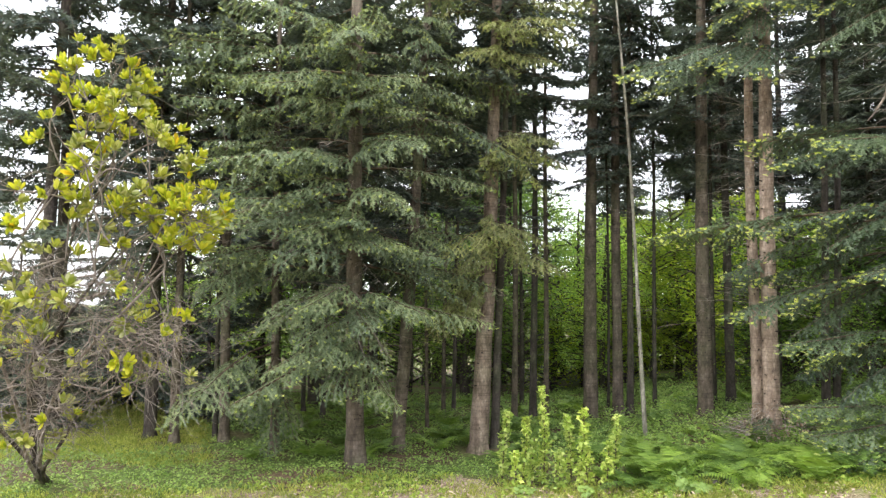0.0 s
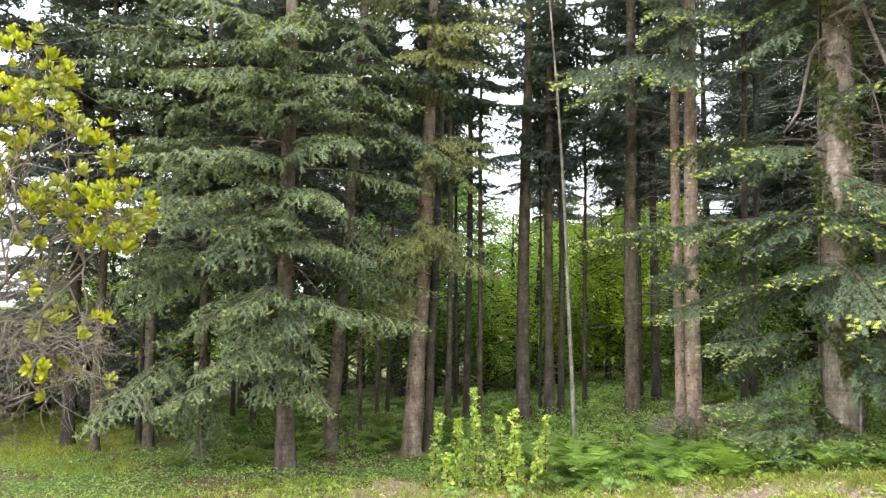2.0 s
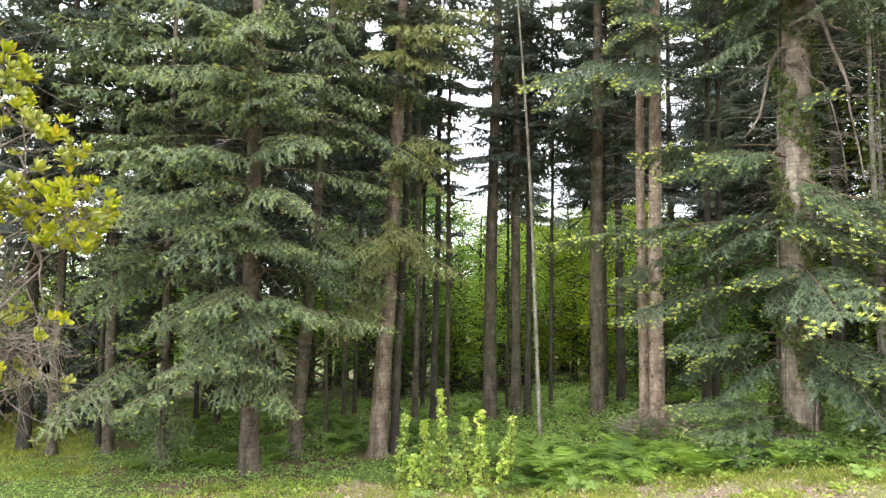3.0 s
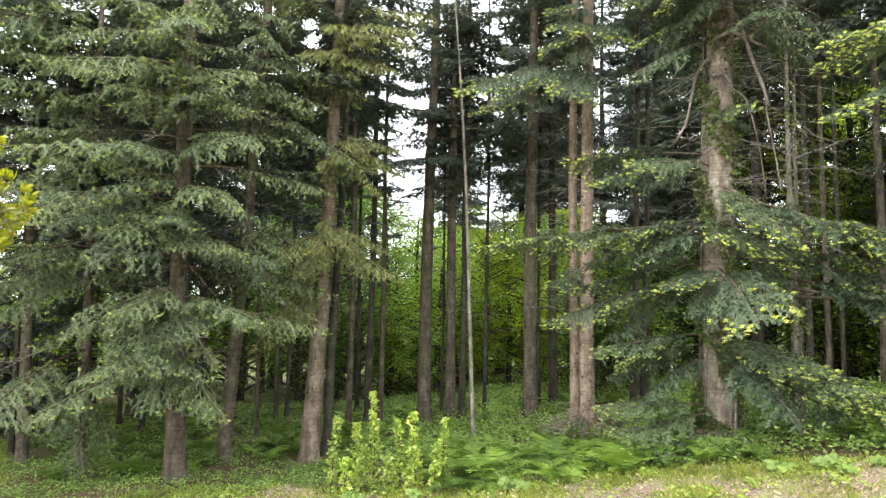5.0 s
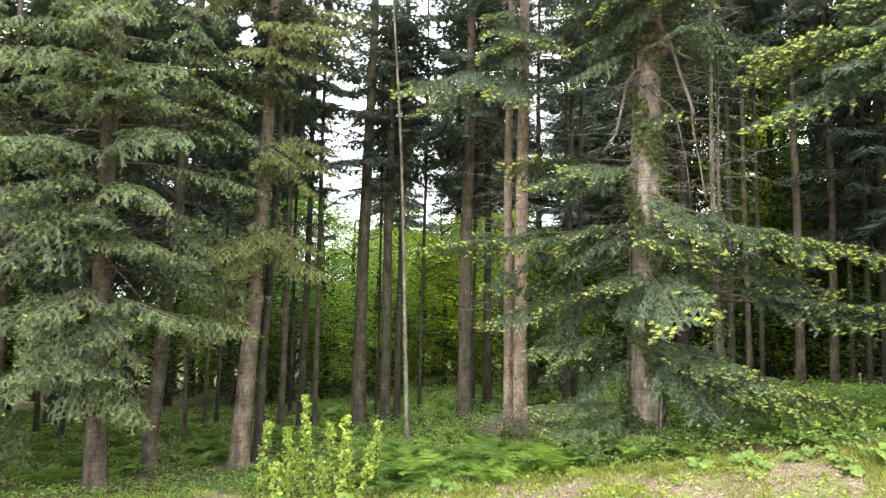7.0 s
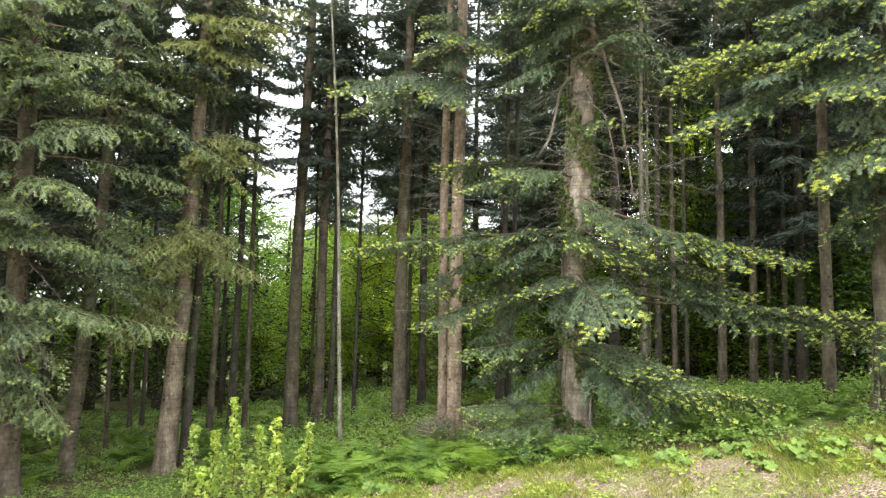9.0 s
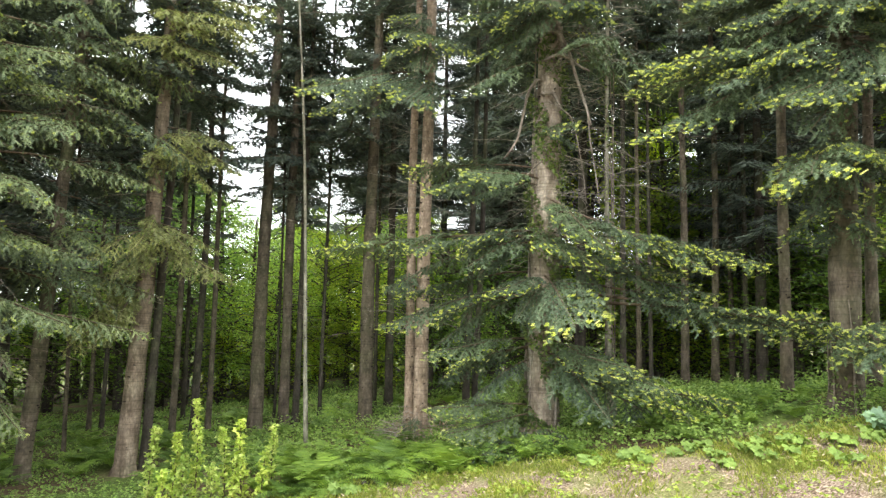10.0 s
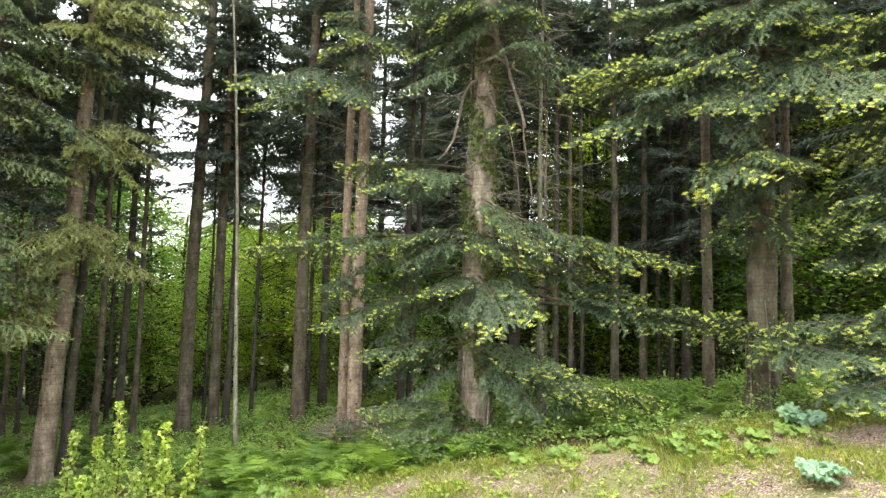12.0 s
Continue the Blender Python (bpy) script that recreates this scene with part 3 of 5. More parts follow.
FIR_LEFT = [
    (3.94, 158, 1.83, -2), (3.86, 169, 1.56, -9), (3.79, -169, 1.35, -2), (3.05, 161, 2.2, -5), (3.14, 174, 1.86, -10), (3.2, -169, 1.37, -14),
    (2.48, 155, 2.13, -16), (2.63, 142, 1.9, -10), (2.33, 171, 1.46, -12), (1.78, 170, 1.52, -7), (1.69, -178, 1.31, -9), (0.93, 176, 1.67, -3),
    (0.86, -174, 1.57, -11),
]
FIR_FRONT = [
    (2.54, -150, 1.27, -10), (2.58, -118, 1.57, -16), (2.52, -101, 1.49, -15), (3.03, -112, 1.37, -13), (3.05, -94, 1.37, -19), (0.65, -154, 1.56, -10),
    (0.61, -136, 1.56, -10), (0.65, -109, 1.14, -2),
]
FIR_RIGHT = [
    (3.43, -75, 1.61, -21), (3.24, -70, 2.01, -12), (3.05, -69, 2.43, -7), (3.2, -69, 2.72, -12), (2.84, -63, 1.78, -9), (2.33, -64, 2.9, -7),
    (2.16, -66, 3.32, -2), (2.48, -61, 2.57, -9), (2.69, -58, 2.1, -10), (1.78, -93, 1.23, -14), (1.63, -86, 1.62, -4), (1.59, -82, 1.93, -8),
    (1.48, -78, 2.11, -10), (1.2, -71, 2.75, -3), (3.58, -97, 1.04, -28),
]
FIR_UP = [
    (6.07, -105, 1.03, -21), (6.11, -90, 1.35, -23), (6.24, -164, 1.26, -31), (6.15, -149, 1.21, -22), (6.15, 159, 1.23, -10), (5.77, -64, 0.69, -21),
    (4.47, -109, 0.86, -14), (5.77, 160, 1.11, -20),
]
silver_fir = conifer(5.163, 7.306, 0.41, 17, (0.0111, -0.0076), M_BARK_FIR, "silver fir with ivy on its bole and yellow-green new shoots", name="fir_tree", style="fir", own=FIR_LEFT + FIR_FRONT + FIR_RIGHT + FIR_UP, twins=1, low_twins=0.5,
        crown=(4.9, 1.6), whorl_style="shade", dead=(2.0, 6.4, 170, 0.8), seed=6, per=6, upper=7.0)
# broken and hanging limbs: thickness at both ends, and the run from the bole outwards
LIMB_RUNS = [
    (0.034, 0.018, [(-0.18, -0.31, 5.16), (-0.03, -0.42, 5.08), (0.06, -0.49, 4.82), (0.13, -0.54, 4.49), (0.24, -0.62, 4.06), (0.27, -0.65, 3.88)]),
    (0.034, 0.016, [(-0.16, -0.27, 4.76), (-0.09, -0.32, 4.80), (-0.02, -0.37, 4.83), (0.09, -0.45, 4.77), (0.19, -0.52, 4.66), (0.29, -0.60, 4.59)]),
    (0.034, 0.022, [(-0.16, -0.21, 4.34), (-0.09, -0.25, 4.34), (-0.05, -0.29, 4.34), (-0.01, -0.32, 4.26), (0.02, -0.33, 4.18)]),
    (0.028, 0.012, [(-0.19, -0.13, 4.55), (-0.28, -0.07, 4.38), (-0.33, -0.04, 4.09), (-0.38, -0.00, 3.77), (-0.48, 0.06, 3.58), (-0.53, 0.09, 3.51)]),
    (0.014, 0.006, [(-0.07, -0.27, 4.92), (0.12, -0.41, 4.95), (0.35, -0.59, 4.95), (0.57, -0.77, 5.05), (0.74, -0.91, 5.14)]),
    (0.014, 0.008, [(0.27, -0.59, 4.09), (0.29, -0.60, 3.73), (0.35, -0.65, 3.24), (0.38, -0.68, 2.90)]),
    (0.013, 0.006, [(-0.08, -0.27, 4.24), (0.14, -0.42, 4.04), (0.20, -0.46, 3.75), (0.26, -0.51, 3.33), (0.29, -0.53, 2.92)]),
    (0.014, 0.008, [(-0.19, -0.25, 3.45), (-0.33, -0.15, 3.28), (-0.51, -0.04, 3.11)]),
]
for thick, thin_end, run in LIMB_RUNS:
    limb = Geo()
    if math.hypot(run[0][0], run[0][1]) < 0.5:
        run = [(0.011 * run[0][2], -0.008 * run[0][2], run[0][2] + 0.03)] + run
    u = np.linspace(0, len(run) - 1, 4 * len(run))
    path = np.stack([np.interp(u, np.arange(len(run)), [p[c] for p in run]) for c in range(3)], 1)
    path[1:-1] = (path[:-2] + 2 * path[1:-1] + path[2:]) / 4
    tube(limb, path, np.linspace(thick, thin_end, len(u)) * 0.85 * (1 + 0.08 * np.sin(u * 7)), 7)
    part("broken_limb", limb.mesh("broken_limb", [M_TWIG], True), silver_fir, label="bare broken limb without bark")
DOUBLE_BOUGHS = [
    (6.3, -147, 1.24, -29), (6.35, -132, 1.26, -22), (6.3, -112, 1.32, -24), (6.26, -95, 1.21, -28), (5.78, -173, 2.06, -28), (5.74, -160, 1.63, -20),
    (5.78, -149, 1.4, -26), (5.69, -126, 1.05, -29), (6.67, -155, 0.87, -21), (0.56, -137, 0.68, -16), (3.11, -165, 0.87, -18), (2.69, -152, 0.84, -24),
]
conifer(4.40, 9.28, 0.225, 16, (0.0, 0.0), M_BARK_PALE, "pale fir bole with bare twigs, one of a close pair", name="fir_tree", style="fir", own=DOUBLE_BOUGHS, twins=1, crown=(7.0, 1.6), seed=7,
        dead=(1.6, 7.0, 120, 0.75))
conifer(4.33, 9.53, 0.16, 15, (0.0, 0.0), M_BARK_PALE, "slimmer pale fir bole beside its thicker twin", name="fir_tree", style="fir", crown=(7.2, 1.4), seed=8, dead=(1.6, 7.0, 50, 0.6))
RIGHT_A = [
    (4.84, 155, 2.29, -11), (4.88, 163, 2.3, -9), (4.9, 167, 2.0, -9), (4.9, 172, 1.68, -17), (4.97, -176, 1.66, -20), (4.94, -166, 1.37, -20),
    (4.84, -157, 1.45, -32), (4.8, 161, 1.62, -23), (4.9, 179, 1.44, -29), (4.64, -166, 1.51, -22), (4.97, -133, 1.45, -32), (5.23, -124, 1.15, -18),
    (5.29, -109, 1.22, -18), (5.09, -109, 1.67, -30), (5.03, -121, 1.57, -31),
]
RIGHT_B = [
    (3.89, -176, 0.98, -15), (3.86, -155, 1.08, -19), (3.89, -134, 1.18, -17), (3.82, -122, 1.15, -16), (3.5, 165, 0.82, -12), (3.44, -171, 0.77, -29),
    (3.33, 145, 0.76, -35), (3.21, -121, 0.74, -26), (3.15, 176, 0.52, -41), (1.93, -147, 0.84, -18), (1.87, -135, 1.03, -6), (1.81, -123, 1.22, -7),
    (1.93, 173, 0.55, -7), (5.49, 157, 1.29, -16), (5.56, -175, 1.02, -24), (5.49, 145, 1.53, 1), (5.56, -127, 1.08, -27),
]
conifer(6.919, 4.483, 0.31, 15, (0.003, -0.005), M_BARK_GREY, "grey fir with mossy bole and layered boughs of new shoots", name="fir_tree", style="fir", own=RIGHT_A + RIGHT_B, twins=1, crown=(3.9, 1.5), seed=9, whorl_style="shade",
        dead=(2.6, 5.0, 16, 0.8))
SIDE_A = [
    (4.83, 160, 1.26, -6), (4.89, 150, 1.45, -11), (4.65, 156, 1.44, -19), (5.0, 137, 1.4, -1), (4.65, 172, 1.31, -10), (4.44, 170, 1.48, -13),
    (3.78, 148, 1.33, -7), (3.76, 161, 1.26, -7), (3.78, 176, 1.26, -9), (3.35, 136, 1.5, -3), (3.33, 148, 1.36, -14), (3.35, 167, 1.28, -9),
    (3.08, 134, 1.37, -8), (2.99, 156, 1.22, -4), (2.99, 174, 1.16, -5), (2.66, 151, 1.21, -3), (2.71, 167, 1.14, -8),
]
SIDE_B = [
    (2.09, 132, 1.69, -4), (2.11, 141, 1.49, -3), (2.09, 158, 1.34, -4), (2.09, 173, 1.29, -6), (1.94, 128, 1.75, -9), (1.88, 143, 1.36, -8),
    (1.82, 162, 1.25, -5), (1.72, 155, 1.29, -12), (1.67, 172, 1.2, -11), (2.25, 177, 1.24, -3), (5.1, 173, 1.21, -16), (4.05, 167, 1.15, -11),
    (3.51, 142, 1.11, -5),
]
conifer(7.638, 2.98, 0.22, 12, (0, 0), M_BARK_GREY, "bushy fir with layered dark boughs edged by bright shoots", name="fir_tree", style="fir", own=SIDE_A + SIDE_B, twins=1, crown=(3.2, 1.5), seed=10, whorl_style="shade",
        dead=(1.0, 3.0, 6, 0.5))
conifer(-5.35, 9.2, 0.2, 14, (0.02, 0), M_BARK_DARK, "dark spruce bole behind the rhododendron", crown=(4.2, 1.6), style="dark", seed=11, dead=(1.0, 5.0, 16, 0.8))
conifer(-5.84, 10.5, 0.2, 14, (0.0, 0), M_BARK_DARK, "dark spruce with thin layered boughs against the sky", crown=(4.0, 1.8), style="dark", seed=12, per=3, whorl=0.75, dead=(1.0, 5.0, 14, 0.7))

conifer(-7.3, 10.4, 0.2, 14, (0.0, 0), M_BARK_DARK, "dark spruce with layered boughs beside the meadow", crown=(3.7, 1.9), style="dark", seed=13, per=4, whorl=0.6, dead=(1.0, 5.0, 10, 0.7))
YOUNG = [(-6.9, 12.4, 3.3), (-8.4, 13.6, 3.8), (-5.6, 13.4, 3.4), (-3.9, 11.6, 3.2), (-9.8, 12.6, 3.9), (-7.2, 15.4, 4.2), (-6.0, 10.8, 2.2), (-7.9, 11.3, 3.0), (-9.3, 10.6, 3.6), (-6.2, 14.6, 3.8)]
for k, (bx, by, tall) in enumerate(YOUNG):
    conifer(bx, by, 0.035 * tall ** 0.8, tall, (0, 0), M_BARK_DARK, "young dark spruce with boughs down to the grass", style="dark", crown=(0.25, 0.5 + 0.17 * tall), whorl=0.3, per=6, seed=140 + k,
            dead=(0.2, 1.0, 3, 0.3))

# ---- the wood behind: bare boles with crowns high up ----
BOLES = [
    # x, y, thickness, lean, bark, crown base, reach
    (-4.22, 10.11, 0.19, 0.012, "dark", 2.8, 1.6), (-3.72, 9.74, 0.14, -0.01, "grey", 3.0, 1.2), (-3.03, 9.76, 0.16, -0.01, "grey", 3.2, 1.2),
    (-3.28, 10.14, 0.08, -0.01, "dark", 3.6, 0.9), (-0.22, 10.69, 0.065, -0.01, "grey", 4.4, 0.8), (-2.02, 11.86, 0.10, 0, "dark", 2.6, 1.2),
    (-2.41, 12.14, 0.09, 0, "dark", 2.6, 1.3), (0.03, 12.89, 0.085, 0, "grey", 4.2, 1.2), (0.22, 12.9, 0.085, 0, "dark", 4.4, 1.2),
    (1.22, 11.75, 0.12, 0, "grey", 4.4, 0.9), (1.56, 13.63, 0.09, 0, "dark", 4.6, 0.8), (1.59, 12.18, 0.145, 0, "dark", 4.3, 0.85),
    (1.81, 12.13, 0.11, 0.004, "grey", 3.4, 0.6), (2.52, 11.8, 0.265, 0.012, "grey", 4.2, 0.8), (2.93, 12.26, 0.06, 0, "dark", 4.6, 0.9),
    (2.99, 11.81, 0.2, 0.002, "red", 5.0, 1.0), (3.18, 11.78, 0.13, 0.01, "dark", 4.6, 1.3), (3.66, 11.97, 0.08, 0, "dark", 4.4, 1.3),
    (4.03, 10.64, 0.25, 0.0, "grey", 4.6, 1.3), (4.45, 11.35, 0.08, 0, "dark", 4.0, 1.2), (4.64, 11.17, 0.165, -0.015, "dark", 3.9, 1.4),
    (9.53, 9.23, 0.165, 0.004, "red", 6.0, 1.0), (10.25, 9.21, 0.16, 0, "grey", 5.6, 1.1),
    (11.05, 9.52, 0.125, 0, "grey", 5.6, 1.0), (10.65, 8.87, 0.115, 0, "dark", 5.8, 1.0), (7.3, 5.45, 0.15, 0.0, "grey", 5.0, 1.3),
    (8.07, 4.92, 0.16, 0.012, "red", 4.6, 1.5), (8.56, 9.74, 0.13, 0, "dark", 5.8, 1.0), (8.85, 9.65, 0.11, 0, "grey", 5.6, 1.0),
    (9.07, 9.59, 0.09, 0, "dark", 5.8, 0.9), (5.65, 10.24, 0.135, 0.018, "dark", 5.2, 0.9), (5.86, 10.34, 0.12, 0.02, "dark", 5.4, 0.8),
]
BARKS = {"dark": M_BARK_DARK, "grey": M_BARK_GREY, "red": M_BARK_RED}
WORDS = {"dark": "dark bare spruce bole with dead twigs in the wood", "grey": "grey bare spruce bole with dead twigs in the wood",
         "red": "reddish bare spruce bole with dead twigs in the wood"}
for k, (bx, by, dia, ln, tone, base, reach) in enumerate(BOLES):
    tall = 8.0 + 26 * dia + (k * 37 % 10) * 0.25
    thin = 1.4 < bx < 2.6 or 3.9 < bx < 6.0
    conifer(bx, by, dia * 0.92, tall, (ln, 0), BARKS[tone], WORDS[tone], style="dark", crown=(base, reach * (0.75 if thin else 1.0)), whorl=0.52 if thin else 0.45, per=4, seed=20 + k, upper=7.0,
            dead=(1.4, base + 1.5, int(8 + 70 * dia), 0.35 + 1.6 * dia))

conifer(5.85, 6.8, 0.085, 8.5, (0, 0), M_STEM, "thin pale stem wound with ivy, thick with dead twigs", style="dark", crown=(6.4, 0.8), seed=19, dead=(1.5, 5.6, 130, 0.8))
birch = thing("dead_stem", 2.81, 9.62, float(lie(2.81, 9.62)), "thin pale dead stem leaning among the spruces", "tree")
birch_mesh, birch_at = trunk_mesh(0.068, 9.0, (-0.058, 0.015), M_STEM, 77, 1.2, 20, 8, 0.03)
part("trunk", birch_mesh, birch)
for k in range(16):
    h = 1.8 + 0.35 * k
    bx, by, q = birch_at(h)
    put_dead(birch, bx, by, h, (k * 137) % 360, 0.4, 10)

# ---- deeper wood: rows of shaded conifers, crowns as one mesh ----
def crown_mesh(height, base, reach, seed, fine=1.0):
    r = np.random.default_rng(seed)
    g = Geo()
    h = base
    while h < height:
        frac = (height - h) / (height - base)
        ln = reach * (0.2 + 0.8 * frac)
        for k in range(5):
            az, tilt = r.uniform(0, 2 * np.pi), r.uniform(-0.22, 0.08)
            root = np.array([0, 0, h + r.uniform(-0.2, 0.2)])
            d = np.array([math.cos(az), math.sin(az), tilt])
            side = np.array([-math.sin(az), math.cos(az), 0])
            length = ln * r.uniform(0.6, 1.15)
            tube(g, [root, root + d * length * 0.6, root + d * length + (0, 0, 0.08 * length)], [0.02, 0.012, 0.004], 3, 1, False)
            n = int((34 + 50 * length) * fine)
            u = r.uniform(0.15, 1.0, n)
            w = r.uniform(-1, 1, n) * 0.38 * length * (1 - u) ** 0.6 + r.normal(0, 0.03, n)
            p = root + d * (u * length)[:, None] + side * w[:, None] + np.stack([0 * u, 0 * u, -np.abs(w) * 0.4 + r.normal(0, 0.03, n)], 1)
            q = unit(d * 0.6 + side * np.sign(w)[:, None] + np.stack([0 * u, 0 * u, r.normal(-0.5, 0.25, n)], 1))
            m = unit(np.cross(q, np.array([0, 0, 1.0]) + r.normal(0, 0.4, (n, 3))))
            a, b = r.uniform(0.16, 0.34, n)[:, None] / fine ** 0.6, r.uniform(0.016, 0.028, n)[:, None] / fine ** 0.6
            v = np.stack([p + m * b, p + q * a, p - m * b], 1).reshape(-1, 3)
            g.add(v, np.arange(n)[:, None] * 3 + np.arange(3), 0)
        h += r.uniform(0.22, 0.4)
    # the deep wood's shade is in the crown's needle colour
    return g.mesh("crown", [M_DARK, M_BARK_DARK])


FAR_CROWNS = [(12.0, crown_mesh(12.0, 3.4, 1.7, 1)), (14.0, crown_mesh(14.0, 4.6, 1.9, 2)), (11.0, crown_mesh(11.0, 2.4, 1.6, 3)), (12.0, crown_mesh(12.0, 2.8, 1.7, 4, 2.6))]
FAR_TRUNKS = [trunk_mesh(0.22, h, (0, 0), M_BARK_DARK, 90 + k, 1.3, 10, 9)[0] for k, (h, _) in enumerate(FAR_CROWNS)]


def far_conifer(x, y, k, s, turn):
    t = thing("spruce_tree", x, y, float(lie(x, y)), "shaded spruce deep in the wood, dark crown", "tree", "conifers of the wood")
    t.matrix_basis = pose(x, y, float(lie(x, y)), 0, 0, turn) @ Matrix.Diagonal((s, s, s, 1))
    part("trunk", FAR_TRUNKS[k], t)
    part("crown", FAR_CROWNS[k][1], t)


placed = []
far_rng = np.random.default_rng(21)
for az, d in ((3.3, 18.5), (26.3, 21), (28.6, 23), (19.6, 23), (21.9, 21.5), (24, 22.5), (32, 17), (47, 17.6), (50, 15.5), (54, 17.5), (59, 14.5)):
    x, y = d * math.sin(radians(az)), d * math.cos(radians(az))
    placed.append((x, y))
    far_conifer(x, y, 3, 1.2 if 19 < az < 29 else 0.85, az * 53 % 360)
for k in range(900):
    az, d = far_rng.uniform(-40, 76), math.sqrt(far_rng.uniform(13.5 ** 2, 30 ** 2))
    x, y = d * math.sin(radians(az)), d * math.cos(radians(az))
    if -0.8 - 88 / d < az - 10.6 < 0.6 + 62 / d or (2 < az < 30 and d < 19.5) or (az < -19 and (d < 17 or far_rng.random() < 0.74)):
        continue
    if 13 < az < 33 and far_rng.random() < 0.3:
        continue
    if 40 < az < 48 and (d < 21 or far_rng.random() < 0.6):
        continue
    if az < 34 and far_rng.random() < 0.2:
        continue
    if min([math.hypot(x - p, y - q) for p, q in placed] or [9]) < 1.5:
        continue
    placed.append((x, y))
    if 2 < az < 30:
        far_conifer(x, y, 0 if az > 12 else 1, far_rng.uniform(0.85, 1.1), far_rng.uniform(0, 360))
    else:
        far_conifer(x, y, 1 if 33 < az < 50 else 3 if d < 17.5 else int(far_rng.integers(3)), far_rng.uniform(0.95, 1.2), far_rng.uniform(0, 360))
    if len(placed) >= 80:
        break


# ---- broadleaved trees, given a bright leaf colour where the light gets in behind the spruces ----
def leaf_cards(g, centres, size, r, slot=0, flat=0.5):
    """Pointed leaves, each a folded pair of faces."""
    n = len(centres)
    d = unit(r.normal(0, 1, (n, 3)) * (1, 1, flat))
    up = unit(np.array([0, 0, 1.0]) + r.normal(0, 0.55, (n, 3)))
    side = unit(np.cross(d, up))
    nrm = np.cross(side, d)
    ln = (size * r.uniform(0.7, 1.3, n))[:, None]
    wd = ln * 0.32
    base, tip = centres - d * ln * 0.5, centres + d * ln * 0.5 - nrm * ln * 0.1
    le, ri = centres + side * wd + nrm * ln * 0.1, centres - side * wd + nrm * ln * 0.1
    v = np.stack([base, le, tip, ri], 1).reshape(-1, 3)
    i = np.arange(n)[:, None] * 4
    g.add(v, np.concatenate([i + [0, 1, 2], i + [0, 2, 3]]), slot)


def broadleaf_meshes(height, base, spread, leaves, size, seed, leaf_mat):
    r = np.random.default_rng(seed)
    wood, green = Geo(), Geo()
    z = np.linspace(-0.1, height * 0.9, 10)
    tube(wood, np.stack([0.15 * np.sin(z * 0.5 + seed), 0.12 * np.sin(z * 0.4), z], 1), 0.02 + 0.1 * (1 - z / height), 8)
    pts = []
    for k in range(44):
        h, az = r.uniform(base * 0.7, height * 0.85), r.uniform(0, 2 * np.pi)
        reach = spread * r.uniform(0.5, 1.0) * math.sqrt(max(1 - ((h - base) / (height - base) * 1.05) ** 2, 0.12))
        a = np.array([0.1 * math.sin(h * 0.5 + seed), 0, h])
        b = a + np.array([math.cos(az) * reach * 0.5, math.sin(az) * reach * 0.5, 0.25 * reach])
        c = a + np.array([math.cos(az + 0.2) * reach, math.sin(az + 0.2) * reach, 0.3 * reach])
        tube(wood, [a, b, c], [0.035, 0.02, 0.006], 5, cap=False)
        for q in np.linspace(0.3, 1.0, 5):
            pts.append(a + (c - a) * q + r.normal(0, 0.12, 3))
    pts = np.array(pts)
    own = pts[r.integers(0, len(pts), leaves)] + r.normal(0, 1, (leaves, 3)) * (0.3, 0.3, 0.09)
    leaf_cards(green, own, size, r, flat=0.3)
    return wood.mesh("trunk", [M_BARK_DARK], True), green.mesh("crown", [leaf_mat])


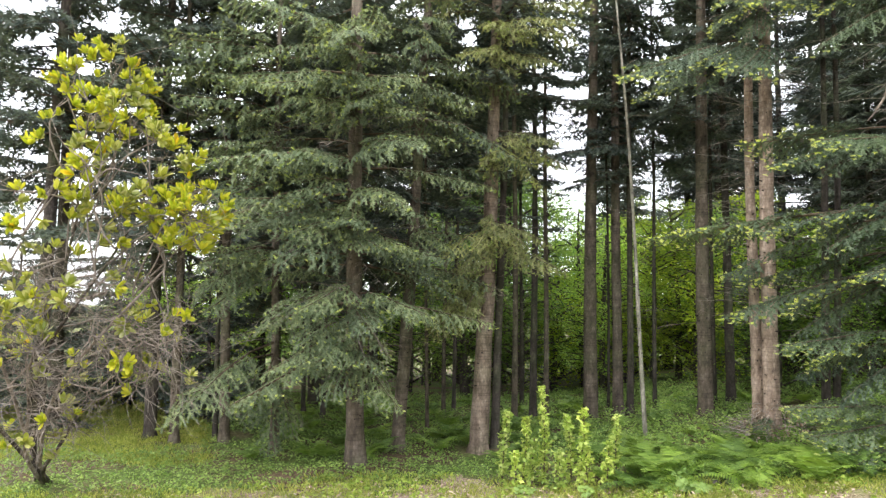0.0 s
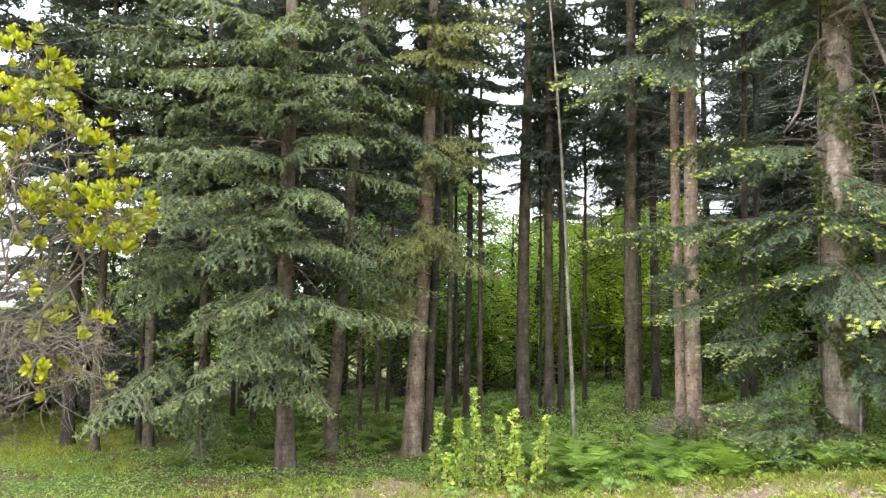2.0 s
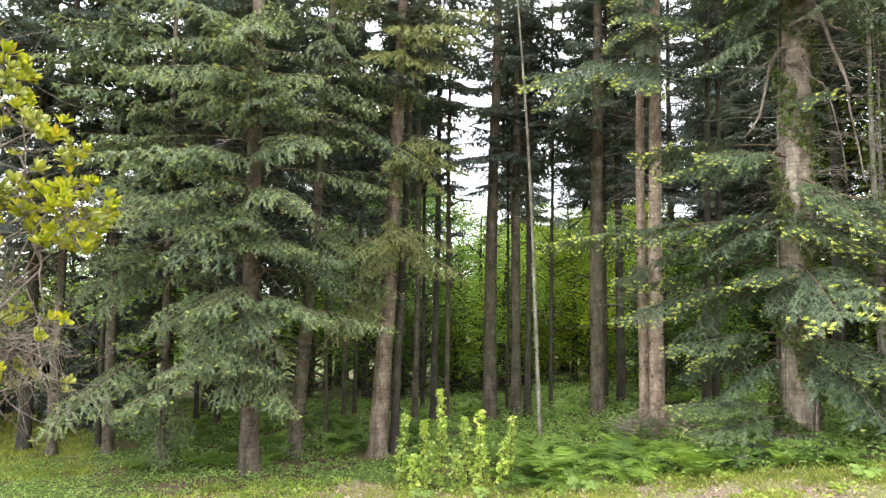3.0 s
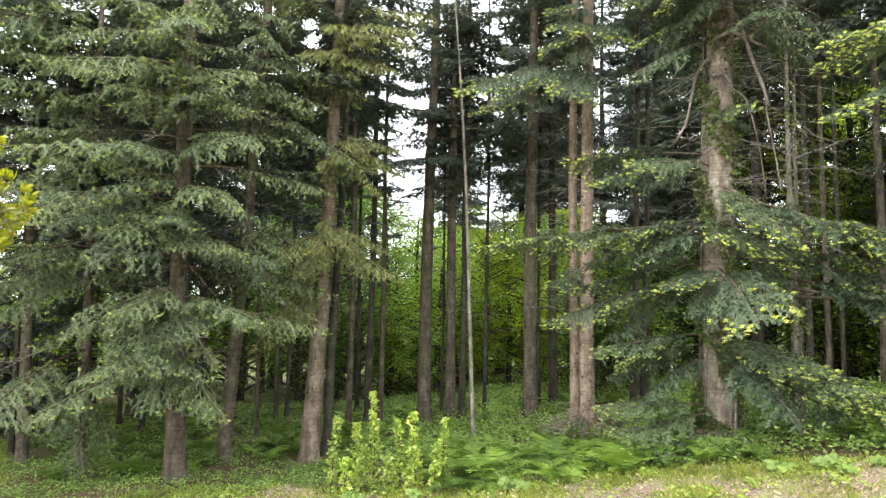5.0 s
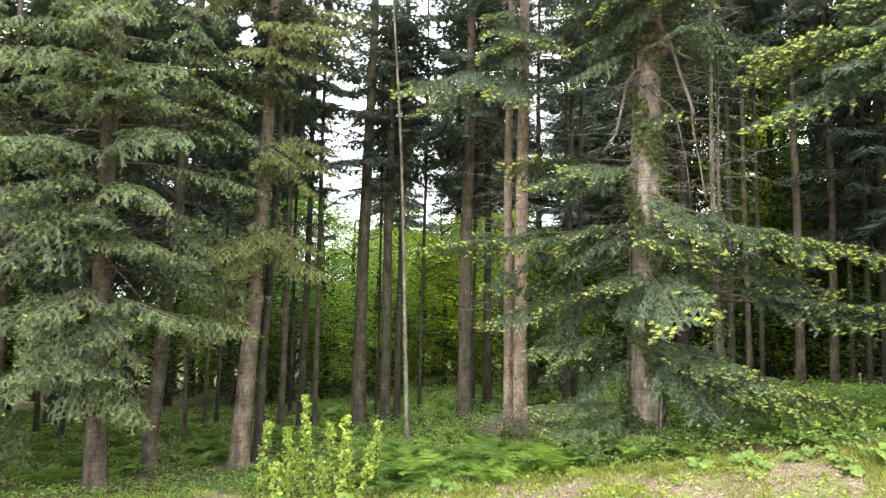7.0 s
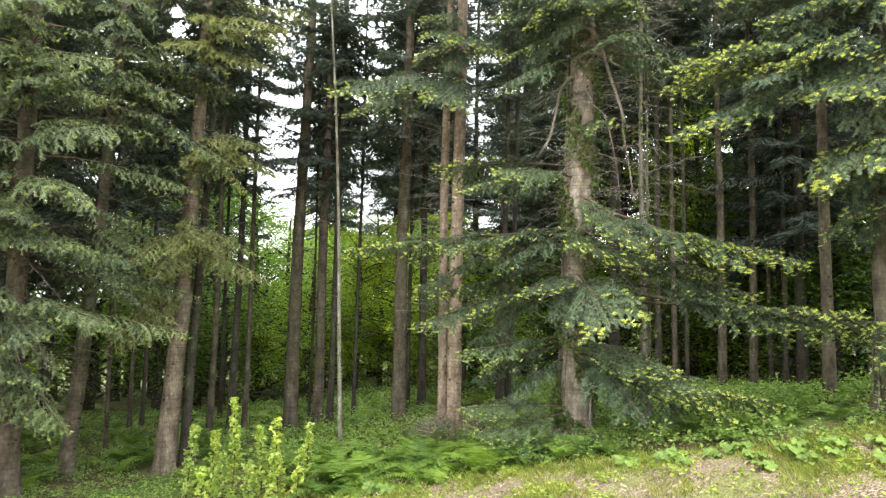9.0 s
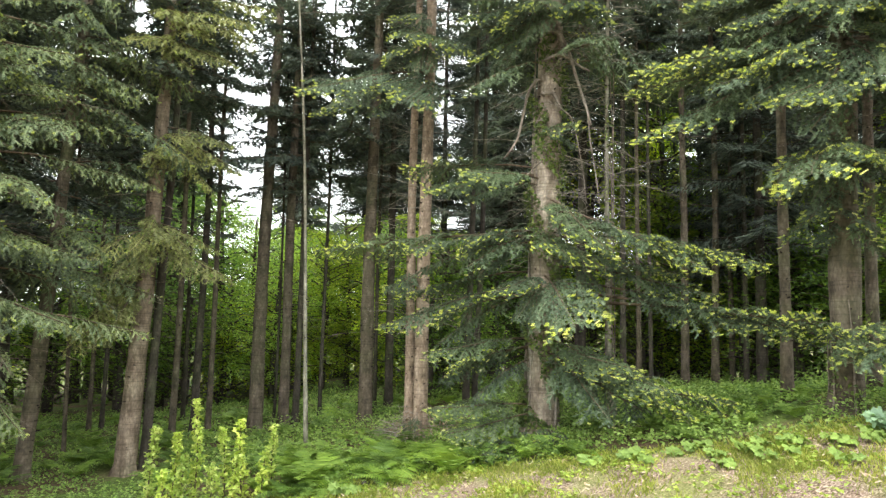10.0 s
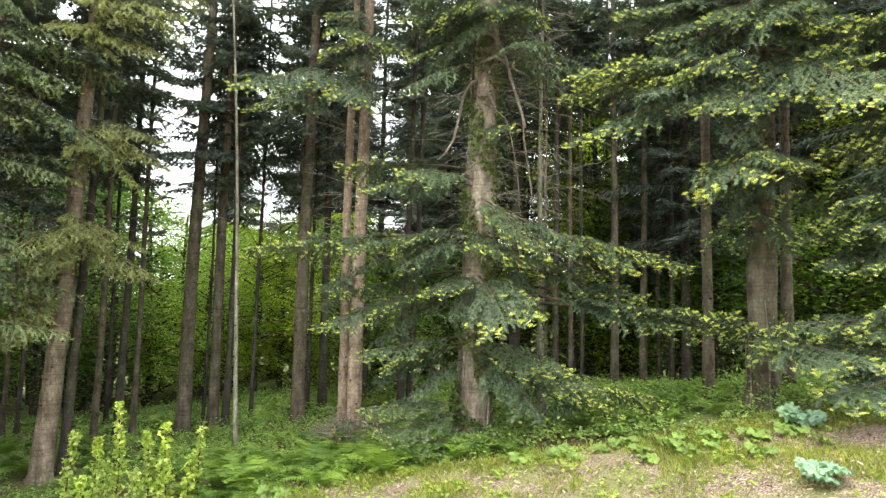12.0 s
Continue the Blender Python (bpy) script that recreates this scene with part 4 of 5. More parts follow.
# kind 3 bushes carry shade in their leaf colour, kind 4 the lit look
BROAD = [broadleaf_meshes(7.0, 0.9, 2.3, 9000, 0.088, 1, M_BROAD), broadleaf_meshes(6.0, 0.5, 2.0, 6500, 0.088, 2, M_BROAD_COOL),
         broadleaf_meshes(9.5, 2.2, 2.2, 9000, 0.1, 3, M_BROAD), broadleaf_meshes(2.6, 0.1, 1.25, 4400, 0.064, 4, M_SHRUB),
         broadleaf_meshes(2.9, 0.1, 1.3, 4600, 0.064, 5, M_BROAD)]
BROAD_AT = [
    # bearing, distance, kind, scale
    (-24, 17, 1, 0.6), (-21, 15.0, 3, 1.0), (-20.3, 13.6, 1, 0.62), (-17, 18, 0, 0.6), (-12, 21, 1, 1.0), (-5, 21, 0, 0.9), (1, 20, 1, 1.0), (5, 17, 1, 1.0), (8.6, 18, 1, 0.95), (11.5, 17, 1, 0.78),
    (13.2, 15.5, 1, 0.62), (16.8, 16, 0, 0.6), (18.5, 16.5, 0, 0.66), (21.5, 17, 1, 0.72), (25, 17, 0, 0.66),  (43.8, 17.5, 2, 1.0), (43, 22, 2, 1.1), (9.6, 21, 1, 0.8), (11.2, 22, 1, 0.8),
    (52, 18, 0, 1.0), (57, 16, 0, 0.7), (62, 15, 0, 0.7), (66, 15, 0, 1.0), (63, 14.5, 0, 0.8), (60, 15, 3, 1.4), (64.5, 16, 0, 0.9), (-32, 22, 1, 0.6), (-38, 20, 0, 0.5), (14.5, 19, 1, 0.8),
    (-15, 15.5, 3, 1.0), (-8, 17, 3, 1.0), (-3, 16.5, 3, 1.0), (2, 15.5, 3, 1.0), (6, 15.5, 3, 1.0), (9.5, 17, 4, 1.0), (14, 16, 4, 0.9), (20.5, 15.8, 4, 0.9), (12, 20, 4, 1.3), (16, 21, 4, 1.3), (27, 21, 4, 1.4), (30.5, 21.5, 3, 1.4), (36, 21, 3, 1.4), (39, 22, 4, 1.4), (42, 21.5, 4, 1.3), (44.5, 22, 3, 1.4), (49, 21, 3, 1.4), (33.5, 22, 3, 1.4), (18.5, 20.5, 4, 1.3), (22, 19.5, 4, 1.3),
    (23.5, 14.6, 4, 0.9), (27, 14.5, 3, 1.2), (31, 15, 3, 1.2), (53, 14.5, 3, 1.2), (57, 13.5, 3, 1.1), (61, 13, 3, 1.2), (66, 12.5, 3, 1.2), (70, 12, 3, 1.2),
    (-6, 21, 3, 1.2), (-1, 20, 3, 1.2), (4, 19, 3, 1.2), (24, 17.5, 3, 1.3), (28.5, 18, 3, 1.3), (33, 18.5, 3, 1.3), (38.5, 18, 3, 1.3), (43, 18, 3, 1.2), (47, 18, 3, 1.3), (51, 17, 3, 1.3), (55, 17, 3, 1.3),
    (29, 13.3, 3, 0.8), (25.5, 12.8, 3, 0.8), (42, 17, 3, 1.2), (46.5, 17.5, 4, 1.2), (39, 18, 2, 0.8), (50.5, 16.5, 3, 1.2),
]
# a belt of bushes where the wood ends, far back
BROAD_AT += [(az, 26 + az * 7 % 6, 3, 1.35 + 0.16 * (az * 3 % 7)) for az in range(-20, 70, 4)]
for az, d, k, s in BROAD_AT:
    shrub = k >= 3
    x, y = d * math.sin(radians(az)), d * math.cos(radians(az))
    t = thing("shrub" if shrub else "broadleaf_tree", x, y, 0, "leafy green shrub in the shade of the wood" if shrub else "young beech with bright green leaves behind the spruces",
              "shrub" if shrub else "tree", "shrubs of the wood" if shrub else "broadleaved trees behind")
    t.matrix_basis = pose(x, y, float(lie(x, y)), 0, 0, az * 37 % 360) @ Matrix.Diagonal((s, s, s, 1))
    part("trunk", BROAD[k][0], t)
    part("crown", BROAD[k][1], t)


# ---- the rhododendron at the clearing's side ----
def whorl_mesh(seed, mats):
    """A rosette of long leathery leaves round a shoot's end."""
    r = np.random.default_rng(seed)
    g = Geo()
    n = int(r.integers(8, 12))
    for k in range(n):
        az, el = k * 2.4 + r.normal(0, 0.2), r.uniform(0.45, 1.4)
        d = np.array([math.cos(az) * math.cos(el), math.sin(az) * math.cos(el), math.sin(el)])
        side = np.array([-math.sin(az), math.cos(az), 0])
        nrm = np.cross(d, side)
        ln, wd = r.uniform(0.085, 0.13), r.uniform(0.018, 0.025)
        s = np.array([0, 0.2, 0.5, 0.82, 1.0])
        w = np.array([0.2, 0.7, 1.0, 0.85, 0.25]) * wd
        c = d * (s * ln)[:, None] + nrm * (0.25 * ln * s ** 2)[:, None] * r.uniform(-0.6, 1.0)
        v = np.concatenate([c - side * w[:, None] - nrm * 0.007, c, c + side * w[:, None] - nrm * 0.007])
        f = [(j, j + 1, j + 6, j + 5) for j in range(4)] + [(j + 5, j + 6, j + 11, j + 10) for j in range(4)]
        g.add(v, f, 1 if r.random() < 0.05 else 0)
    return g.mesh("leaf_rosette", mats, True)


def rhododendron():
    r = np.random.default_rng(12)
    bx, by = -4.1, 5.85
    bz = float(lie(bx, by))
    t = thing("rhododendron", bx, by, bz, "sprawling rhododendron with yellow-green leaf rosettes and bare tangled twigs", "shrub")
    fresh = [whorl_mesh(k, [M_BUSH, M_ORANGE]) for k in range(4)]
    old = [whorl_mesh(k + 20, [M_BUSH_DULL, M_ORANGE]) for k in range(3)]
    # lobes of the shrub: centre (from the base), half sizes, shoots
    lobes = [((1.25, 0.1, 3.2), (0.66, 0.6, 0.6), 56), ((1.84, 0.3, 2.78), (0.34, 0.45, 0.46), 50), ((1.05, 0.15, 3.9), (0.45, 0.4, 0.42), 34),
             ((0.95, 0.1, 1.95), (0.6, 0.7, 0.75), 60), ((1.55, 0.25, 1.6), (0.45, 0.45, 0.5), 34), ((0.1, 0.0, 2.4), (0.9, 0.8, 1.1), 46), ((0.65, 0.1, 1.15), (0.45, 0.45, 0.6), 34)]
    ends = []
    for k, (ax, ay, az) in enumerate([(1.3, 0.1, 2.6), (1.65, 0.3, 2.35), (1.0, 0.3, 3.1), (0.9, -0.1, 1.7), (1.5, 0.3, 1.35), (0.2, 0.3, 2.6), (-0.3, -0.2, 2.2)]):
        g = Geo()
        top = np.array([ax, ay, az])
        s = np.linspace(0, 1, 12)
        bow = np.array([0.2 * ax, 0, 0.45 * az])
        p = ((1 - s) ** 2)[:, None] * np.array([-0.35 + 0.03 * k, 1.9, 0]) + (2 * s * (1 - s))[:, None] * (bow + top * 0.15) + (s ** 2)[:, None] * top
        p = p + np.stack([0.07 * np.sin(s * 9 + k), 0.07 * np.cos(s * 7 + k), 0.05 * np.sin(s * 8 + 2 * k)], 1) * s[:, None]
        tube(g, p + (0, 0, -0.05), 0.024 * (1 - 0.62 * s), 7)
        part("stem", g.mesh("stem", [M_TWIG if k % 2 else M_BARK_DARK], True), t)
        ends.append(p[5:])
    ends = np.concatenate(ends)
    tangle = Geo()

    def curl(p0, heading, length, radius):
        """A thin twig that wanders as it grows."""
        n = 9
        pts, d = [p0], unit(heading)
        turn = r.normal(0, 0.5, 3)
        for _ in range(n):
            turn = turn * 0.7 + r.normal(0, 0.35, 3)
            d = unit(d + turn * 0.45)
            pts.append(pts[-1] + d * length / n)
        tube(tangle, pts, np.linspace(radius, radius * 0.35, n + 1), 4, cap=False)
        return pts

    def bow(a, b, wander):
        u = np.linspace(0, 1, 8)[:, None]
        w1, w2 = r.normal(0, wander, (2, 3))
        return (1 - u) ** 3 * a + 3 * u * (1 - u) ** 2 * (a + (b - a) * 0.35 + w1) + 3 * u * u * (1 - u) * (a + (b - a) * 0.7 + w2) + u ** 3 * b

    for c, half, n in lobes:
        high = c[2] > 2.2
        # side limbs first, then short shoots from them
        nodes = []
        for _ in range(9):
            end = np.array(c) + unit(r.normal(0, 1, 3)) * np.array(half) * r.uniform(0.2, 0.75)
            root = ends[np.argsort(np.linalg.norm(ends - end, axis=1))[int(r.integers(0, 6))]]
            p = bow(root, end, 0.16)
            tube(tangle, p, np.linspace(0.009, 0.005, 8), 5)
            nodes.append(p[2:])
        nodes = np.concatenate(nodes)
        for k in range(n):
            tip = np.array(c) + unit(r.normal(0, 1, 3)) * np.array(half) * r.uniform(0.3, 1.0) ** 0.5
            root = nodes[np.argsort(np.linalg.norm(nodes - tip, axis=1))[int(r.integers(0, 4))]]
            p = bow(root, tip, 0.07)
            tube(tangle, p, np.linspace(0.0042, 0.0025, 8), 4)
            for _ in range(1 if high else 7):
                q = int(r.integers(1, 7))
                curl(p[q], p[q + 1] - p[q - 1] + r.normal(0, 0.06, 3) + (0, 0, 0.02 if high else -0.03), r.uniform(0.25, 0.7), 0.0026)
            if not high and r.random() < 0.4:
                continue
            out = unit(p[-1] - p[-3] + np.array([0, 0, 0.08]))
            kind = fresh if r.random() < (0.85 if high else 0.4) else old
            for j in range(3 if high and r.random() < 0.6 else 1):
                spot = tip + (r.normal(0, 0.055, 3) if j else 0)
                turn = unit(out + r.normal(0, 0.35, 3))
                m = Matrix.Translation(spot) @ Vector(turn).to_track_quat("Z", "Y").to_matrix().to_4x4() @ pose(0, 0, 0, 0, 0, r.uniform(0, 360)) @ Matrix.Scale(r.uniform(0.6, 0.95), 4)
                part("leaf_rosette", kind[int(r.integers(len(kind)))], t, m)
    tagged(part("twig_tangle", tangle.mesh("twig_tangle", [M_TWIG], True), t), "tangled bare grey twigs", kind="stuff")


rhododendron()


# ---- saplings at the wood's edge ----
def sapling(x, y, height, seed):
    r = np.random.default_rng(seed)
    t = thing("sapling", x, y, float(lie(x, y)), "upright leafy sapling, fresh yellow-green, among grass and ferns", "sapling", "saplings at the edge")
    g, lv = Geo(), Geo()
    z = np.linspace(-0.03, height, 8)
    tube(g, np.stack([0.03 * np.sin(z * 3 + seed), 0.03 * np.cos(z * 2.6), z], 1), 0.008 * (1 - 0.8 * z / height) + 0.0015, 5)
    c = []
    for k in range(int(height * 84)):
        h = height * (1 - r.random() ** 1.15 * 0.97)
        az, reach = r.uniform(0, 2 * np.pi), r.uniform(0.02, 0.088) * (1.1 - h / height) ** 0.4
        a = np.array([0.03 * math.sin(h * 3 + seed), 0.03 * math.cos(h * 2.6), h])
        e = a + np.array([math.cos(az) * reach, math.sin(az) * reach, reach * 0.75])
        tube(g, [a, a + (e - a) * 0.5 + (0, 0, -0.006), e], [0.0026, 0.002, 0.001], 3, cap=False)
        for q in range(4 + int(reach * 26)):
            c.append(a + (e - a) * r.uniform(0.25, 1.08) + r.normal(0, 0.016, 3))
    leaf_cards(lv, np.array(c), 0.056, r, flat=0.7)
    part("stem", g.mesh("stem", [M_LIVE_TWIG], True), t)
    part("leaves", lv.mesh("leaves", [M_SAPLING]), t)


for k, (x, y, h) in enumerate([(0.71, 7.78, 0.80), (0.93, 7.85, 0.74), (1.12, 7.77, 1.08), (1.42, 7.8, 0.76), (1.6, 7.73, 0.82), (1.94, 7.66, 0.76), (1.02, 7.62, 0.55),
                               (1.5, 7.5, 0.5), (1.78, 7.55, 0.5), (1.25, 7.55, 0.42), (0.8, 7.6, 0.4)]):
    sapling(x, y, h, 300 + k)


# ---- ferns ----
def fern_frond(g, length, az, el, r):
    s = np.linspace(0, 1, 20)
    out = np.array([math.cos(az), math.sin(az), 0])
    p = out * (length * (s * math.cos(el) + 0.12 * s ** 2))[:, None] + np.array([0, 0, 1.0]) * (length * (s * math.sin(el) - 0.52 * s ** 2))[:, None]
    tube(g, p[::3], np.linspace(0.004, 0.001, 7), 3, 0, False)
    side = np.array([-math.sin(az), math.cos(az), 0])
    tan = unit(np.gradient(p, axis=0))
    v = []
    for k in range(2, 19):
        w = length * 0.36 * (1 - k / 19) ** 0.8 * min(1.0, k / 4) * r.uniform(0.8, 1.1) + 0.01
        for sg in (-1, 1):
            d = unit(side * sg + tan[k] * 0.35 + np.array([0, 0, -0.18 + r.normal(0, 0.07)]))
            b = tan[k] * (length / 19 * 0.33)
            e = p[k] + d * w
            v += [p[k] - b, p[k] + d * w * 0.55 - b * 0.8, e, p[k] + d * w * 0.5 + b * 0.9, p[k] + b * 0.8]
    n = len(v) // 5
    i = np.arange(n)[:, None] * 5
    g.add(v, np.concatenate([i + [0, 1, 2], i + [0, 2, 3], i + [0, 3, 4]]), 0)


def fern_mesh(seed):
    r = np.random.default_rng(seed)
    g = Geo()
    for k in range(int(r.integers(6, 9))):
        fern_frond(g, r.uniform(0.3, 0.55), k * 0.95 + r.normal(0, 0.25), r.uniform(0.5, 1.1), r)
    return g.mesh("fern", [M_FERN])


FERNS = [fern_mesh(500 + k) for k in range(6)]


def scatter(n, box, rule, gap=0.0, r=rng):
    """Random places in a box of the plan where the rule holds."""
    got = []
    for _ in range(n * 12):
        x, y = r.uniform(box[0], box[1]), r.uniform(box[2], box[3])
        if rule(x, y) and (not gap or all(abs(x - a) + abs(y - b) > gap for a, b in got)):
            got.append((x, y))
            if len(got) >= n:
                break
    return got


TRUNKS_AT = [(-1.04, 8.5, 0.3), (0.5, 9.5, 0.3), (5.16, 7.31, 0.35), (4.42, 9.28, 0.3), (6.92, 4.48, 0.3), (-2.25, 9.43, 0.25), (2.52, 11.8, 0.3), (4.03, 10.64, 0.3)]


def clear(x, y):
    return all(math.hypot(x - a, y - b) > d for a, b, d in TRUNKS_AT)


def put_fern(x, y, s):
    f = new("fern", FERNS[int(rng.integers(len(FERNS)))])
    f.matrix_basis = pose(x, y, float(lie(x, y)) + 0.02, rng.uniform(-8, 8), rng.uniform(-8, 8), rng.uniform(0, 360)) @ Matrix.Scale(s, 4)
    tagged(f, "green fern with arching fronds on the forest floor", "fern", "ferns of the forest floor")


for x, y in scatter(200, (-2.6, 9.0, 5.0, 14.5), lambda x, y: edge(x) + 0.35 < y < edge(x) + 6.4 and clear(x, y) and (x > 1.6 or y > 8.6), 0.32):
    put_fern(x, y, rng.uniform(0.6, 1.05))
for x, y in scatter(46, (5.6, 9.5, 4.0, 8.0), lambda x, y: edge(x) + 0.7 < y < edge(x) + 3.5 and clear(x, y), 0.3):
    put_fern(x, y, rng.uniform(0.55, 0.9))
for x, y in scatter(30, (2.0, 4.8, 6.6, 9.0), lambda x, y: edge(x) + 0.15 < y < edge(x) + 1.6 and clear(x, y), 0.26):
    put_fern(x, y, rng.uniform(1.0, 1.4))


# ---- undergrowth, grass and chips: things nobody could count ----
def herb_layer():
    r = np.random.default_rng(3)
    g = Geo()
    n = 60000
    x, y = r.uniform(-9, 12, n), r.uniform(2.5, 15, n)
    e = np.interp(x, EDGE_X, EDGE_Y)
    patch = np.array([noise.noise((a * 0.9, b * 0.9, 1.7)) for a, b in zip(x, y)])
    keep = (y > e + 0.15 + 0.2 * patch) & (y < e + 8.5) & (patch > -0.42) & ((x > -0.34 * y) | (y < 9.0 + 0.8 * patch))
    x, y, patch = x[keep], y[keep], patch[keep]
    h = r.uniform(0.03, 0.2, len(x)) * (1.0 + 0.8 * patch) * (0.5 + 0.8 * ease(0, 5, x))
    small = np.where(x < 0.6, 0.034, 0.044)
    for k in range(4):
        c = np.stack([x, y, lie(x, y) + h * r.uniform(0.4, 1.0, len(x))], 1) + r.normal(0, 0.035, (len(x), 3)) * (1, 1, 0.3)
        leaf_cards(g, c, small, r, flat=0.35)
    # small weeds out on the clearing
    n = 9500
    x, y = r.uniform(-4, 8.5, n), r.uniform(1.5, 8.2, n)
    e = np.interp(x, EDGE_X, EDGE_Y)
    patch = np.array([noise.noise((a * 1.6, b * 1.6, 5.3)) for a, b in zip(x, y)])
    keep = (y < e + 0.3) & (y > e - 2.8) & (patch > 0.0)
    x, y = x[keep], y[keep]
    for k in range(3):
        c = np.stack([x, y, lie(x, y) + r.uniform(0.02, 0.07, len(x))], 1) + r.normal(0, 0.025, (len(x), 3)) * (1, 1, 0.2)
        leaf_cards(g, c, 0.045, r, 1, flat=0.3)
    tagged(new("undergrowth", g.mesh("undergrowth", [M_HERB, M_WEED])), "low green herbs and seedlings covering the forest floor", "undergrowth", kind="stuff")


def grass_layer():
    r = np.random.default_rng(4)
    g = Geo()
    tx, ty = r.uniform(-9, 8.5, 15000), r.uniform(1.5, 9.2, 15000)
    e = np.interp(tx, EDGE_X, EDGE_Y)
    patch = np.array([noise.noise((a * 1.1, b * 1.5, 9.2)) for a, b in zip(tx, ty)])
    near_edge = np.abs(ty - e) < 0.45 + 0.3 * patch
    keep = (near_edge | ((ty < e) & (patch > 0.0))) & (ty > e - 3.2)
    tx, ty = tx[keep], ty[keep]
    # thicker tufts on the sunny bank
    bx, by = r.uniform(2.4, 8.5, 9000), r.uniform(1.5, 7.4, 9000)
    patch = np.array([noise.noise((a * 1.5, b * 1.5, 2.4)) for a, b in zip(bx, by)])
    keep = (by < edge(bx) + 0.2) & (by > edge(bx) - 2.6) & (patch > 0.16)
    tx, ty = np.concatenate([tx, bx[keep]]), np.concatenate([ty, by[keep]])
    mx, my = r.uniform(-8, -2.8, 4500), r.uniform(8.6, 13, 4500)
    keep = mx < -0.33 * my
    tx, ty = np.concatenate([tx, mx[keep]]), np.concatenate([ty, my[keep]])
    k = 16
    x = np.repeat(tx, k) + r.normal(0, 0.06, len(tx) * k)
    y = np.repeat(ty, k) + r.normal(0, 0.06, len(tx) * k)
    hgt = r.uniform(0.02, 0.075, len(x)) * np.repeat(r.uniform(0.6, 1.3, len(tx)), k)
    az = r.uniform(0, 2 * np.pi, len(x))
    base = np.stack([x, y, lie(x, y) - 0.01], 1)
    lean = np.stack([np.cos(az), np.sin(az), 0 * az], 1) * (hgt * r.uniform(0.2, 0.9, len(x)))[:, None]
    side = np.stack([-np.sin(az), np.cos(az), 0 * az], 1) * 0.0028
    up = np.array([0, 0, 1.0]) * hgt[:, None]
    v = np.stack([base - side, base + side, base + lean * 0.45 + up * 0.65 + side * 0.8, base + lean + up, base + lean * 0.45 + up * 0.65 - side * 0.8], 1).reshape(-1, 3)
    g.add(v, np.arange(len(x))[:, None] * 5 + np.arange(5), 0)
    # the sunlit meadow far behind the rhododendron
    mx, my = r.uniform(-26, -5, 20000), r.uniform(12, 26, 20000)
    keep = mx < -0.38 * my
    c = np.stack([mx, my, lie(mx, my) + 0.06], 1)[keep]
    leaf_cards(g, c, 0.15, r, flat=1.6)
    tagged(new("grass", g.mesh("grass", [M_GRASS])), "short yellow-green grass tufts along the clearing", "grass", kind="stuff")


def chip_layer():
    r = np.random.default_rng(5)
    g = Geo()
    n = 26000
    x, y = r.uniform(-4, 8.5, n), r.uniform(1.2, 8.3, n)
    e = np.interp(x, EDGE_X, EDGE_Y)
    keep = (y < e + 0.1) & (y > e - 3.0)
    x, y = x[keep], y[keep]
    c = np.stack([x, y, lie(x, y) + 0.02 + r.uniform(0, 0.03, len(x))], 1)
    az = r.uniform(0, np.pi, len(x))
    a = np.stack([np.cos(az), np.sin(az), r.normal(0, 0.2, len(x))], 1) * r.uniform(0.008, 0.03, len(x))[:, None]
    b = np.stack([-np.sin(az), np.cos(az), r.normal(0, 0.3, len(x))], 1) * r.uniform(0.003, 0.009, len(x))[:, None]
    v = np.stack([c - a - b, c + a - b * 0.6, c + a + b, c - a * 0.8 + b], 1).reshape(-1, 3)
    g.add(v, np.arange(len(x))[:, None] * 4 + np.arange(4), 0)
    tagged(new("wood_chips", g.mesh("wood_chips", [M_CHIPS])), "pale brown wood chips and dry needles strewn on the clearing", "wood chips", kind="stuff")


herb_layer()
grass_layer()
chip_layer()


# ---- large-leaved plants on the bank ----
def big_leaf(radius, lobes, r, dome=0.2):
    g = Geo()
    n = 40
    a = np.linspace(-0.9 * np.pi, 0.9 * np.pi, n)
    rim = radius * (1 + 0.2 * np.abs(np.sin(a * lobes * 0.5 + r.uniform(0, 6))) + 0.1 * r.normal(0, 1, n) - 0.06 * (np.arange(n) % 2))
    rows = [np.zeros((n, 3))]
    for q in (0.35, 0.7, 1.0):
        x, y = rim * q * np.cos(a), rim * q * np.sin(a)
        rows.append(np.stack([x, y, dome * radius * (q - q * q * 1.3) + 0.16 * radius * q * np.sin(a * lobes + 1.0) + 0.05 * radius * q * r.normal(0, 1, n)], 1))
    f = [(k * n + j, k * n + j + 1, (k + 1) * n + j + 1, (k + 1) * n + j) for k in range(3) for j in range(n - 1)]
    g.add(np.concatenate(rows), f)
    return g


def leafy_plant(name, x, y, count, radius, lobes, height, mat, label, seed, group):
    r = np.random.default_rng(seed)
    t = thing(name, x, y, float(lie(x, y)), label, "plant", group)
    for k in range(count):
        az = k * 2.4 + r.normal(0, 0.3)
        reach = radius * r.uniform(0.7, 1.6)
        h = height * r.uniform(0.6, 1.1)
        tip = np.array([math.cos(az) * reach, math.sin(az) * reach, h])
        stalk = Geo()
        tube(stalk, [(0, 0, -0.02), tip * (0.4, 0.4, 0.7), tip], [0.008, 0.006, 0.004], 5)
        part("stalk", stalk.mesh("stalk", [mat], True), t)
        part("leaf", big_leaf(radius * r.uniform(0.7, 1.1), lobes, r).mesh("leaf", [mat], True), t,
             Matrix.Translation(tip) @ pose(0, 0, 0, r.uniform(-5, 45), r.uniform(-30, 30), r.uniform(-25, 40)) @ pose(0, 0, 0, 0, 0, math.degrees(az)))


